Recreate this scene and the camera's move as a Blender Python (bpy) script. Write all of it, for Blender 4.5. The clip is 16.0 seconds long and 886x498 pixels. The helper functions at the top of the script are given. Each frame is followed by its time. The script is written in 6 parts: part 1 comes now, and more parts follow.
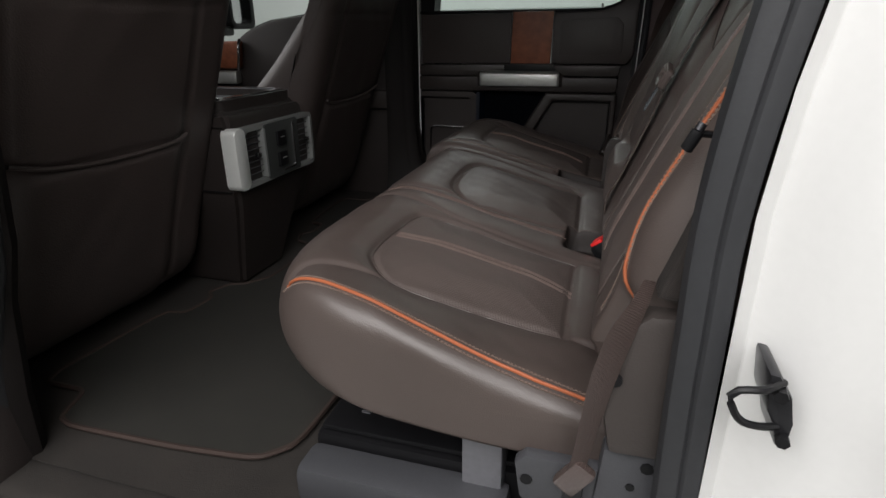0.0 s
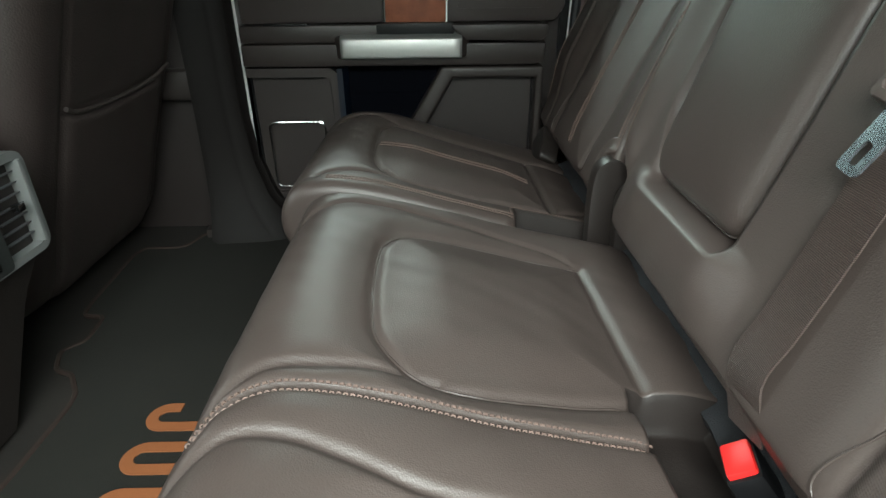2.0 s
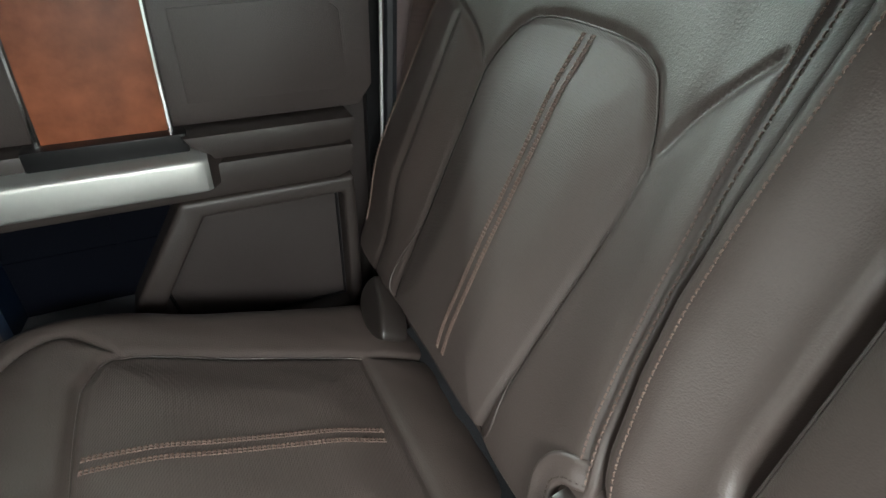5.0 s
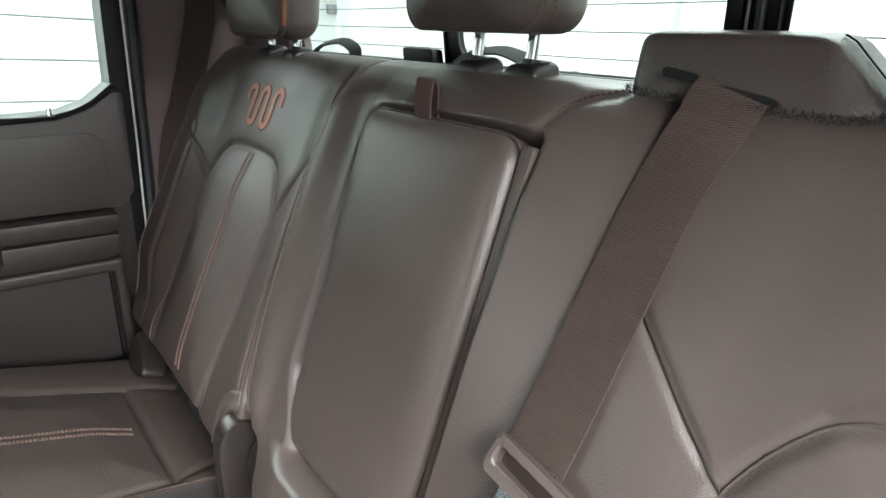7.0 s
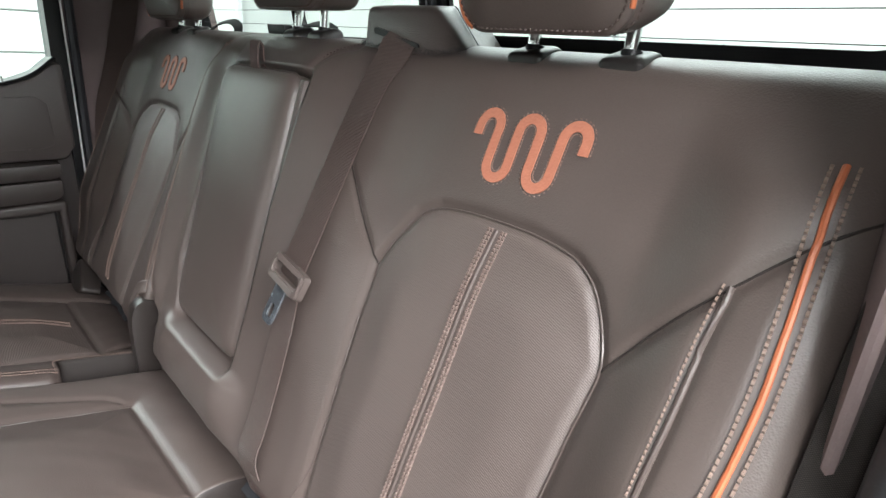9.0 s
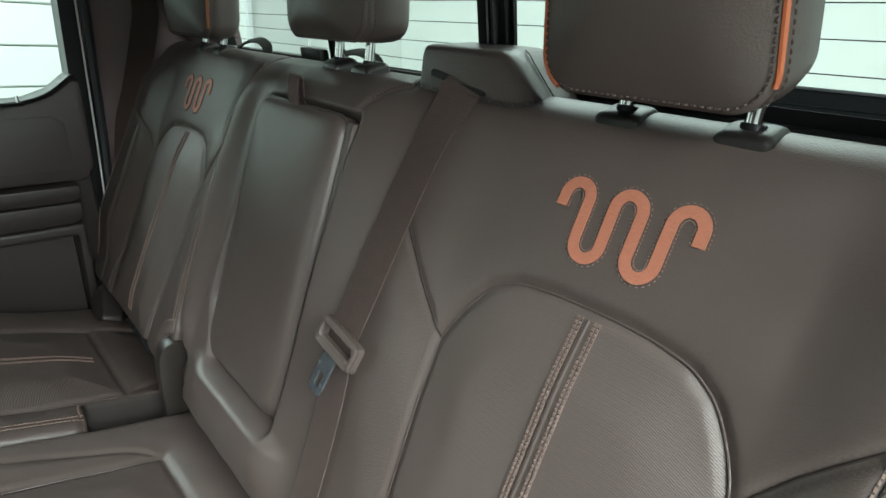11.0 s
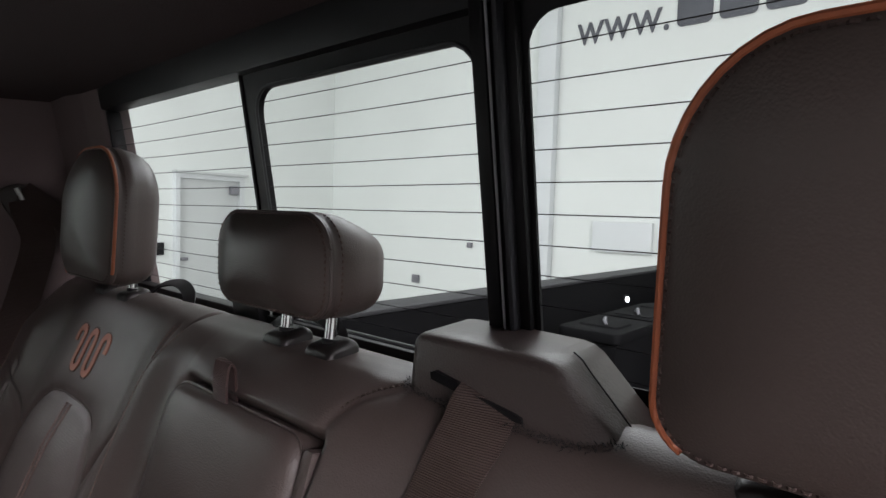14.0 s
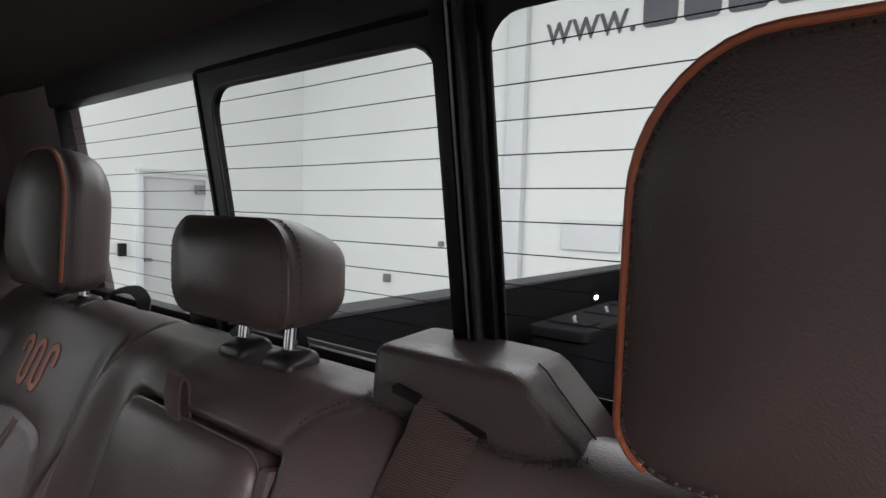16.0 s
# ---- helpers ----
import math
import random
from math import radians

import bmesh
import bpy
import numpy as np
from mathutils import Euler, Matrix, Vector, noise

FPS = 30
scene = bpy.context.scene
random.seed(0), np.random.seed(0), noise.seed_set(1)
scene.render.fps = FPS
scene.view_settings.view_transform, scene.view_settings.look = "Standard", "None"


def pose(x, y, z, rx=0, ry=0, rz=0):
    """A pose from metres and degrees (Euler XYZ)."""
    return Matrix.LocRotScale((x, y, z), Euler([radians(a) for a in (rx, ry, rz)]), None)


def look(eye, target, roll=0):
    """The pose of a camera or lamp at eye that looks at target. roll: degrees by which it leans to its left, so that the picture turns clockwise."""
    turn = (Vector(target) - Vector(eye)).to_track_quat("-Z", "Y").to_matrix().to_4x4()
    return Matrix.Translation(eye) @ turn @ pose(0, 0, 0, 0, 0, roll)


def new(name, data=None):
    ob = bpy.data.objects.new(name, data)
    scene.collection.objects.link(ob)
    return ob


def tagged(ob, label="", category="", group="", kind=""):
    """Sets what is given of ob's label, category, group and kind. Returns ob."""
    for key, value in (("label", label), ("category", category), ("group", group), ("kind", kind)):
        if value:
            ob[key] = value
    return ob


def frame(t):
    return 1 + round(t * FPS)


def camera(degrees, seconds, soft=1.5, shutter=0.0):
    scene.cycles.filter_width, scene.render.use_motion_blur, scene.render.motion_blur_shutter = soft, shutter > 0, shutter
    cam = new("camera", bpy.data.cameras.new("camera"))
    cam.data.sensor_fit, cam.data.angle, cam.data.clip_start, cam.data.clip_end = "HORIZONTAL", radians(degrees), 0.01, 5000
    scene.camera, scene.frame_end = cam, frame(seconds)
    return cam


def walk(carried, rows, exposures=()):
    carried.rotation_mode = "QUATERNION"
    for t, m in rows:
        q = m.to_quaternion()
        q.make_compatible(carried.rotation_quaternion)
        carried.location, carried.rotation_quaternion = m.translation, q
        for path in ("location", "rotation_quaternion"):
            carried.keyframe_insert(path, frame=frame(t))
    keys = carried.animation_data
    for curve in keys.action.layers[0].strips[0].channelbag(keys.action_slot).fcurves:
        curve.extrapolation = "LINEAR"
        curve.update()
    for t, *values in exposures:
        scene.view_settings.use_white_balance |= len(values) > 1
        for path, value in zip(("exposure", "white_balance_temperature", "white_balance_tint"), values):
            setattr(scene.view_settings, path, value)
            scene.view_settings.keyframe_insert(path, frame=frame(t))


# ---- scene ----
cam = camera(77.3, 16.0)
PATH = [
    (0, (0.06, -1.078, 0.672), (-0.484, 0.703, -0.058), -0.6),
    (0.5, (-0.002, -0.915, 0.652), (-0.324, 0.912, -0.096), -0.5),
    (1, (-0.061, -0.795, 0.649), (-0.23, 1.031, -0.151), -0.4),
    (1.5, (-0.132, -0.674, 0.663), (-0.174, 1.125, -0.211), -0.5),
    (2, (-0.154, -0.508, 0.678), (-0.138, 1.273, -0.231), -0.6),
    (2.5, (-0.16, -0.325, 0.692), (-0.083, 1.441, -0.242), -1.0),
    (3, (-0.174, -0.165, 0.71), (0.048, 1.571, -0.259), -0.4),
    (3.5, (-0.172, -0.038, 0.728), (0.225, 1.615, -0.326), -0.4),
    (4, (-0.159, 0.029, 0.689), (0.437, 1.595, -0.403), 0.9),
    (4.5, (-0.144, 0.036, 0.712), (0.565, 1.568, -0.361), 1.3),
    (4.7, (-0.12, 0.033, 0.766), (0.582, 1.542, -0.342), 1.4),
    (6.8, (-0.096, -0.297, 0.866), (1.118, 1.13, 0.166), 2.8),
    (7, (-0.099, -0.355, 0.861), (1.136, 1.058, 0.168), 3.1),
    (7.5, (-0.094, -0.481, 0.866), (1.16, 0.916, 0.176), 2.9),
    (8, (-0.104, -0.564, 0.866), (1.171, 0.815, 0.177), 3.0),
    (8.5, (-0.11, -0.632, 0.853), (1.181, 0.733, 0.168), 3.1),
    (8.6, (-0.106, -0.641, 0.85), (1.174, 0.734, 0.165), 3.0),
    (8.7, (-0.114, -0.652, 0.844), (1.182, 0.711, 0.162), 3.1),
    (9.7, (-0.124, -0.690, 0.848), (1.135, 0.665, 0.055), 3.4),
    (10.8, (-0.122, -0.635, 0.864), (1.102, 0.678, -0.018), 3.7),
    (11, (-0.115, -0.584, 0.892), (1.151, 0.775, 0.152), 3.2),
    (11.2, (-0.113, -0.534, 0.908), (1.208, 0.859, 0.348), 3.6),
    (11.5, (-0.092, -0.476, 0.939), (1.272, 0.946, 0.594), 2.4),
    (12, (-0.08, -0.417, 0.957), (1.345, 0.976, 0.795), 2.1),
    (12.5, (-0.068, -0.401, 0.961), (1.393, 0.958, 0.824), 1.9),
    (13, (-0.064, -0.413, 0.965), (1.416, 0.925, 0.831), 1.8),
    (13.5, (-0.052, -0.413, 0.955), (1.446, 0.907, 0.828), 1.9),
    (14, (-0.022, -0.401, 0.958), (1.496, 0.896, 0.839), 1.9),
    (14.5, (-0.02, -0.405, 0.964), (1.52, 0.865, 0.841), 1.8),
    (15, (-0.016, -0.405, 0.965), (1.54, 0.846, 0.844), 1.8),
    (15.5, (-0.012, -0.4, 0.964), (1.56, 0.831, 0.841), 1.8),
    (16, (-0.008, -0.398, 0.964), (1.574, 0.82, 0.842), 1.7),
]
walk(cam, [(t, look(eye, target, roll)) for t, eye, target, roll in PATH],
     [(0, -1.12, 6500, 12), (0.5, -0.26, 6500, 8), (1.0, 0.42, 6500, 7), (1.5, 0.65, 6400, 3), (2.0, 0.48, 6200, -4), (2.5, 0.48, 6200, 0), (3.5, 0.88, 6200, 1), (4.0, 1.18, 6250, 2), (4.5, 1.28, 6300, 2), (7.0, 1.45, 6300, 7), (7.5, 1.28, 6300, 8),
      (8.5, 1.22, 6300, 9), (10.8, 0.85, 6200, 3), (11.0, 0.65, 6150, -3), (11.2, 0.60, 6100, -2), (11.5, 0.68, 6100, 2), (12.0, 0.70, 6200, 7), (12.5, 0.55, 6350, 17), (13.5, 0.34, 6450, 23), (16.0, 0.24, 6500, 27)])

# ==== end of camera ====

# ---- world and light ----
world = bpy.data.worlds.new("world")
scene.world = world
world.use_nodes = True
world.node_tree.nodes["Background"].inputs["Color"].default_value = (0.80, 0.88, 0.86, 1)
world.node_tree.nodes["Background"].inputs["Strength"].default_value = 0.25


def area_lamp(name, m, sx, sy, watts, colour):
    d = bpy.data.lights.new(name, "AREA")
    d.shape, d.size, d.size_y, d.energy, d.color = "RECTANGLE", sx, sy, watts, colour
    ob = new(name, d)
    ob.matrix_world = m
    return ob


COOL, GREENISH = (1.0, 0.985, 0.97), (0.955, 1.0, 0.985)
# Unseen area lights, added and aimed to brighten the cab and hall walls.
area_lamp("fill_side", look((-0.15, -2.2, 2.15), (-0.05, -0.3, 0.55)), 3.0, 1.6, 225, COOL)
area_lamp("fill_rear", look((2.3, 0.9, 2.7), (0.2, 0.2, 0.85)), 2.4, 1.2, 34, GREENISH)
area_lamp("fill_far", look((-2.0, 4.7, 3.9), (-2.0, 4.7, 0.0)), 4.0, 1.2, 195, GREENISH)
area_lamp("fill_front", look((-4.2, 0.0, 2.3), (-1.0, 0.0, 0.9)), 3.6, 1.6, 150, COOL)


# ---- materials ----
def material(name, colour, rough=0.5, metal=0.0, grain=0.0, grain_scale=300.0, stain=0.12, stain_scale=6.0, spec=0.5,
             kind="noise", dark=(0, 0, 0), coat=0.0, sheen=0.0):
    """A procedural surface: colour varied at two scales, roughness varied, and a fine relief."""
    m = bpy.data.materials.new(name)
    m.use_nodes = True
    nt = m.node_tree
    n, link = nt.nodes, nt.links.new
    bsdf = n["Principled BSDF"]
    bsdf.inputs["Metallic"].default_value = metal
    bsdf.inputs["Specular IOR Level"].default_value = spec
    bsdf.inputs["Coat Weight"].default_value = coat
    bsdf.inputs["Sheen Weight"].default_value = sheen
    tex = n.new("ShaderNodeTexCoord")
    big = n.new("ShaderNodeTexNoise")
    big.inputs["Scale"].default_value, big.inputs["Detail"].default_value = stain_scale, 5
    fine = n.new("ShaderNodeTexNoise")
    fine.inputs["Scale"].default_value, fine.inputs["Detail"].default_value = grain_scale * 0.5, 4
    link(tex.outputs["Object"], big.inputs["Vector"])
    link(tex.outputs["Object"], fine.inputs["Vector"])
    add = n.new("ShaderNodeMath")
    add.operation = "MULTIPLY_ADD"
    link(fine.outputs["Fac"], add.inputs[0])
    add.inputs[1].default_value = 0.45
    link(big.outputs["Fac"], add.inputs[2])
    ramp = n.new("ShaderNodeMapRange")
    ramp.inputs["From Min"].default_value, ramp.inputs["From Max"].default_value = 0.45, 1.0
    ramp.inputs["To Min"].default_value, ramp.inputs["To Max"].default_value = 1 - stain, 1 + stain
    link(add.outputs[0], ramp.inputs["Value"])
    mul = n.new("ShaderNodeVectorMath")
    mul.operation = "SCALE"
    mul.inputs[0].default_value = colour
    link(ramp.outputs[0], mul.inputs["Scale"])
    link(mul.outputs[0], bsdf.inputs["Base Color"])
    rr = n.new("ShaderNodeMapRange")
    rr.inputs["To Min"].default_value, rr.inputs["To Max"].default_value = max(0.02, rough - 0.10), min(1.0, rough + 0.10)
    link(big.outputs["Fac"], rr.inputs["Value"])
    link(rr.outputs[0], bsdf.inputs["Roughness"])
    if grain:
        if kind == "pebble":
            g = n.new("ShaderNodeTexVoronoi")
            g.feature = "SMOOTH_F1"
            g.inputs["Scale"].default_value = grain_scale
            stretch = n.new("ShaderNodeMapping")
            stretch.inputs["Scale"].default_value = (70, 28, 150)
            link(tex.outputs["Object"], stretch.inputs["Vector"])
            crease = n.new("ShaderNodeTexNoise")
            crease.inputs["Scale"].default_value, crease.inputs["Detail"].default_value = 1.6, 3
            link(stretch.outputs[0], crease.inputs["Vector"])
            both = n.new("ShaderNodeMath")
            both.operation = "MULTIPLY_ADD"
            both.inputs[1].default_value = 0.20
            link(crease.outputs["Fac"], both.inputs[0])
            link(g.outputs["Distance"], both.inputs[2])
            out = both.outputs[0]
        elif kind == "weave":
            g = n.new("ShaderNodeTexVoronoi")
            g.feature = "F1"
            g.inputs["Scale"].default_value, g.inputs["Randomness"].default_value = grain_scale, 0.25
            rib = n.new("ShaderNodeTexWave")
            rib.bands_direction = "DIAGONAL"
            rib.inputs["Scale"].default_value, rib.inputs["Distortion"].default_value = grain_scale * 0.55, 0.3
            rib.inputs["Detail Scale"].default_value = 3.0
            slant = n.new("ShaderNodeMapping")
            slant.inputs["Scale"].default_value = (1, -0.45, 1)
            link(tex.outputs["Object"], slant.inputs["Vector"])
            link(slant.outputs[0], rib.inputs["Vector"])
            both = n.new("ShaderNodeMath")
            both.operation = "MULTIPLY_ADD"
            both.inputs[1].default_value = 1.1
            link(g.outputs["Distance"], both.inputs[0])
            half = n.new("ShaderNodeMath")
            half.operation = "MULTIPLY"
            half.inputs[1].default_value = 0.5
            link(rib.outputs["Fac"], half.inputs[0])
            link(half.outputs[0], both.inputs[2])
            out = both.outputs[0]
        elif kind == "rib":
            g = n.new("ShaderNodeTexWave")
            g.bands_direction = "Z"
            g.inputs["Scale"].default_value, g.inputs["Distortion"].default_value = grain_scale, 0.4
            g.inputs["Detail Scale"].default_value = 2.0
            out = g.outputs["Fac"]
            shade = n.new("ShaderNodeMapRange")
            shade.inputs["To Min"].default_value, shade.inputs["To Max"].default_value = 0.60, 1.35
            link(out, shade.inputs["Value"])
            tone = n.new("ShaderNodeMath")
            tone.operation = "MULTIPLY"
            link(ramp.outputs[0], tone.inputs[0])
            link(shade.outputs[0], tone.inputs[1])
            link(tone.outputs[0], mul.inputs["Scale"])
        elif kind == "wave":
            g = n.new("ShaderNodeTexWave")
            g.inputs["Scale"].default_value, g.inputs["Distortion"].default_value = grain_scale, 0.05
            g.bands_direction = "DIAGONAL"
            out = g.outputs["Fac"]
            cross = n.new("ShaderNodeTexWave")
            cross.bands_direction = "DIAGONAL"
            cross.inputs["Scale"].default_value, cross.inputs["Distortion"].default_value = grain_scale, 0.05
            flip = n.new("ShaderNodeMapping")
            flip.inputs["Scale"].default_value = (1, -1, 1)
            link(tex.outputs["Object"], flip.inputs["Vector"])
            link(flip.outputs[0], cross.inputs["Vector"])
            both = n.new("ShaderNodeMath")
            both.operation = "MULTIPLY"
            link(g.outputs["Fac"], both.inputs[0])
            link(cross.outputs["Fac"], both.inputs[1])
            shade = n.new("ShaderNodeMapRange")
            shade.inputs["To Min"].default_value, shade.inputs["To Max"].default_value = 0.40, 2.40
            link(both.outputs[0], shade.inputs["Value"])
            tone = n.new("ShaderNodeMath")
            tone.operation = "MULTIPLY"
            link(ramp.outputs[0], tone.inputs[0])
            link(shade.outputs[0], tone.inputs[1])
            link(tone.outputs[0], mul.inputs["Scale"])
            out = both.outputs[0]
        else:
            g = n.new("ShaderNodeTexNoise")
            g.inputs["Scale"].default_value, g.inputs["Detail"].default_value = grain_scale, 3
            out = g.outputs["Fac"]
        link(tex.outputs["Object"], g.inputs["Vector"])
        bump = n.new("ShaderNodeBump")
        bump.inputs["Strength"].default_value, bump.inputs["Distance"].default_value = grain, 0.001
        link(out, bump.inputs["Height"])
        link(bump.outputs[0], bsdf.inputs["Normal"])
    return m


LEATHER = material("brown_leather", (0.073, 0.0560, 0.0502), 0.41, spec=0.62, grain=0.21, grain_scale=900, stain=0.10, stain_scale=7, kind="pebble")
PERFORATED = material("perforated_leather", (0.088, 0.0685, 0.0620), 0.47, spec=0.58, grain=0.28, grain_scale=520, stain=0.08, stain_scale=9, kind="weave")
LEATHER_DARK = material("dark_leather", (0.058, 0.045, 0.042), 0.46, grain=0.3, grain_scale=420, stain=0.12, kind="pebble")
PLASTIC = material("brown_plastic", (0.046, 0.038, 0.035), 0.50, grain=0.35, grain_scale=600, stain=0.08)
PLASTIC_DARK = material("dark_plastic", (0.036, 0.029, 0.0275), 0.46, spec=0.45, grain=0.3, grain_scale=600, stain=0.10)
# Door trim plastic with the light on the upper panel put into its colour.
LITTRIM = material("lit_upper_trim", (0.062, 0.050, 0.047), 0.42, spec=0.5, grain=0.3, grain_scale=600, stain=0.10)
DOORTRIM = material("door_trim_plastic", (0.036, 0.0285, 0.026), 0.43, spec=0.5, grain=0.3, grain_scale=600, stain=0.10)
DEEP = material("deep_brown_plastic", (0.010, 0.008, 0.0075), 0.6, spec=0.2, grain=0.3, grain_scale=600)
BLACK = material("black_plastic", (0.008, 0.008, 0.009), 0.40, spec=0.25, grain=0.1, grain_scale=500)
SEALRUBBER = material("grey_seal_rubber", (0.027, 0.028, 0.031), 0.55, grain=0.2, grain_scale=300, stain=0.15)
GLOSSBLACK = material("glossy_black_plastic", (0.006, 0.006, 0.007), 0.18, stain=0.1)
RUBBER = material("black_rubber", (0.021, 0.022, 0.026), 0.50, grain=0.2, grain_scale=300)
DARKBLUE = material("dark_blue", (0.0015, 0.006, 0.017), 0.45, spec=0.4, grain=0.1, stain=0.3, stain_scale=20)
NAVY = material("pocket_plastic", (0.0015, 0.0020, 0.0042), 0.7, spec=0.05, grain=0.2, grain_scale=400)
ORANGE = material("orange_piping", (0.40, 0.115, 0.048), 0.45, grain=0.2, grain_scale=500)
ORANGE_PALE = material("orange_leather", (0.37, 0.140, 0.088), 0.55, grain=0.3, grain_scale=500, kind="pebble")
THREAD = material("beige_thread", (0.195, 0.138, 0.112), 0.7, stain=0.2, stain_scale=200)
THREAD_DARK = material("brown_thread", (0.165, 0.112, 0.094), 0.7, stain=0.2, stain_scale=200)
THREAD_ROSE = material("rose_brown_thread", (0.155, 0.112, 0.098), 0.7, stain=0.25, stain_scale=200)
THREAD_DULL = material("dark_brown_thread", (0.05, 0.032, 0.027), 0.7, stain=0.2, stain_scale=200)
GRAINED = material("grained_brown_plastic", (0.062, 0.048, 0.044), 0.34, grain=0.32, grain_scale=850, stain=0.08, kind="pebble")
HOLDER = material("taupe_plastic", (0.090, 0.071, 0.065), 0.36, grain=0.10, grain_scale=500, stain=0.06)
TONGUE_STEEL = material("tongue_steel", (0.42, 0.47, 0.53), 0.24, metal=0.9, stain=0.12, stain_scale=90)
THREAD_GOLD = material("tan_thread", (0.075, 0.046, 0.036), 0.7, stain=0.2, stain_scale=200)
MESH = material("brown_mesh_fabric", (0.034, 0.027, 0.024), 0.85, grain=0.9, grain_scale=420, kind="wave", stain=0.12)
CHROME = material("chrome", (0.80, 0.81, 0.82), 0.12, metal=1.0, stain=0.04)
SILVER = material("satin_silver", (0.56, 0.57, 0.55), 0.42, metal=0.75, grain=0.05, stain=0.05)
DARKSTEEL = material("dark_steel", (0.040, 0.040, 0.044), 0.32, metal=0.7, stain=0.2, stain_scale=60)
STEEL = material("grey_steel", (0.22, 0.22, 0.24), 0.5, metal=0.4, stain=0.15)
GREYPLASTIC = material("grey_plastic", (0.11, 0.11, 0.12), 0.5, grain=0.2, grain_scale=500)
BELT = material("brown_webbing", (0.092, 0.066, 0.059), 0.40, grain=0.8, grain_scale=250, kind="rib", stain=0.14)
RED = material("red_plastic", (0.75, 0.02, 0.02), 0.35, stain=0.05)
CARPET = material("black_carpet", (0.021, 0.0175, 0.015), 0.95, grain=1.0, grain_scale=700, stain=0.35, stain_scale=14)
FELT = material("blue_grey_felt", (0.019, 0.0195, 0.023), 0.95, grain=1.0, grain_scale=600, stain=0.3, stain_scale=30)
MAT = material("floor_mat_carpet", (0.017, 0.016, 0.013), 0.95, grain=1.0, grain_scale=800, stain=0.25, stain_scale=20)
PAINT = material("white_paint", (0.68, 0.68, 0.67), 0.18, stain=0.03, coat=0.6)
WALL = material("pale_wall_paint", (0.70, 0.735, 0.715), 0.6, grain=0.2, grain_scale=60, stain=0.03, stain_scale=1.5)
WALL_GREY = material("grey_wall_paint", (0.62, 0.65, 0.66), 0.6, grain=0.2, grain_scale=60, stain=0.04, stain_scale=2)
# Darker brown for the faces inside the seat pockets and for sewn seams.
DARKBROWN = material("dark_recess", (0.023, 0.0178, 0.0162), 0.6, spec=0.3, grain=0.3, grain_scale=500)
DOORGREY = material("grey_door_paint", (0.52, 0.545, 0.54), 0.55, grain=0.2, grain_scale=60, stain=0.05, stain_scale=2)
CONCRETE = material("concrete_floor", (0.36, 0.36, 0.34), 0.6, grain=0.4, grain_scale=40, stain=0.2, stain_scale=2)
HEADLINER = material("brown_headliner", (0.040, 0.026, 0.0260), 0.95, grain=0.7, grain_scale=500, stain=0.10)
PILLAR = material("pillar_trim", (0.155, 0.115, 0.113), 0.7, grain=0.4, grain_scale=500, stain=0.06)
WOODLEATHER = material("tan_leather", (0.30, 0.095, 0.045), 0.45, grain=0.4, grain_scale=60, stain=0.35, stain_scale=45)
BEDLINER = material("bed_liner", (0.003, 0.003, 0.0035), 0.7, spec=0.08, grain=0.6, grain_scale=250, stain=0.25)
LETTER = material("dark_lettering", (0.085, 0.09, 0.105), 0.6, stain=0.2)


def glass_material(name, tint, rough=0.0):
    m = bpy.data.materials.new(name)
    m.use_nodes = True
    nt = m.node_tree
    nt.nodes.clear()
    out = nt.nodes.new("ShaderNodeOutputMaterial")
    clear = nt.nodes.new("ShaderNodeBsdfTransparent")
    clear.inputs["Color"].default_value = (*tint, 1)
    gloss = nt.nodes.new("ShaderNodeBsdfGlossy")
    gloss.inputs["Roughness"].default_value = rough
    mix = nt.nodes.new("ShaderNodeMixShader")
    mix.inputs["Fac"].default_value = 0.005
    nt.links.new(clear.outputs[0], mix.inputs[1])
    nt.links.new(gloss.outputs[0], mix.inputs[2])
    nt.links.new(mix.outputs[0], out.inputs["Surface"])
    return m


GLASS = glass_material("window_glass", (0.92, 0.955, 0.94))


# ---- mesh helpers ----
def thing(name, label, category, group="", at=(0, 0, 0), kind=""):
    ob = new(name)
    ob.location = at
    ob.empty_display_size = 0.02
    return tagged(ob, label, category, group, kind)


def part(name, bm, mat, parent=None, label="", smooth=True, kind="", sharp=38):
    """Links a bmesh as one mesh object under a thing or a part. Coordinates are the world's."""
    me = bpy.data.meshes.new(name)
    bm.normal_update()
    bm.to_mesh(me)
    bm.free()
    for p in me.polygons:
        p.use_smooth = smooth
    me.materials.append(mat)
    if smooth and "edge_normal" in me.attributes:
        keep = np.empty(len(me.vertices) * 3, np.float32)
        me.attributes["edge_normal"].data.foreach_get("vector", keep)
        me.normals_split_custom_set_from_vertices(keep.reshape(-1, 3).tolist())
    elif smooth:
        me.set_sharp_from_angle(angle=radians(sharp))
    ob = new(name, me)
    if parent is not None:
        ob.parent = parent
        if parent.parent is None:
            ob.matrix_parent_inverse = Matrix.Translation(-parent.location)
    return tagged(ob, label, kind=kind)


def structure(name, bm, mat, label, category, smooth=False):
    return tagged(part(name, bm, mat, smooth=smooth), label, category, kind="structure")


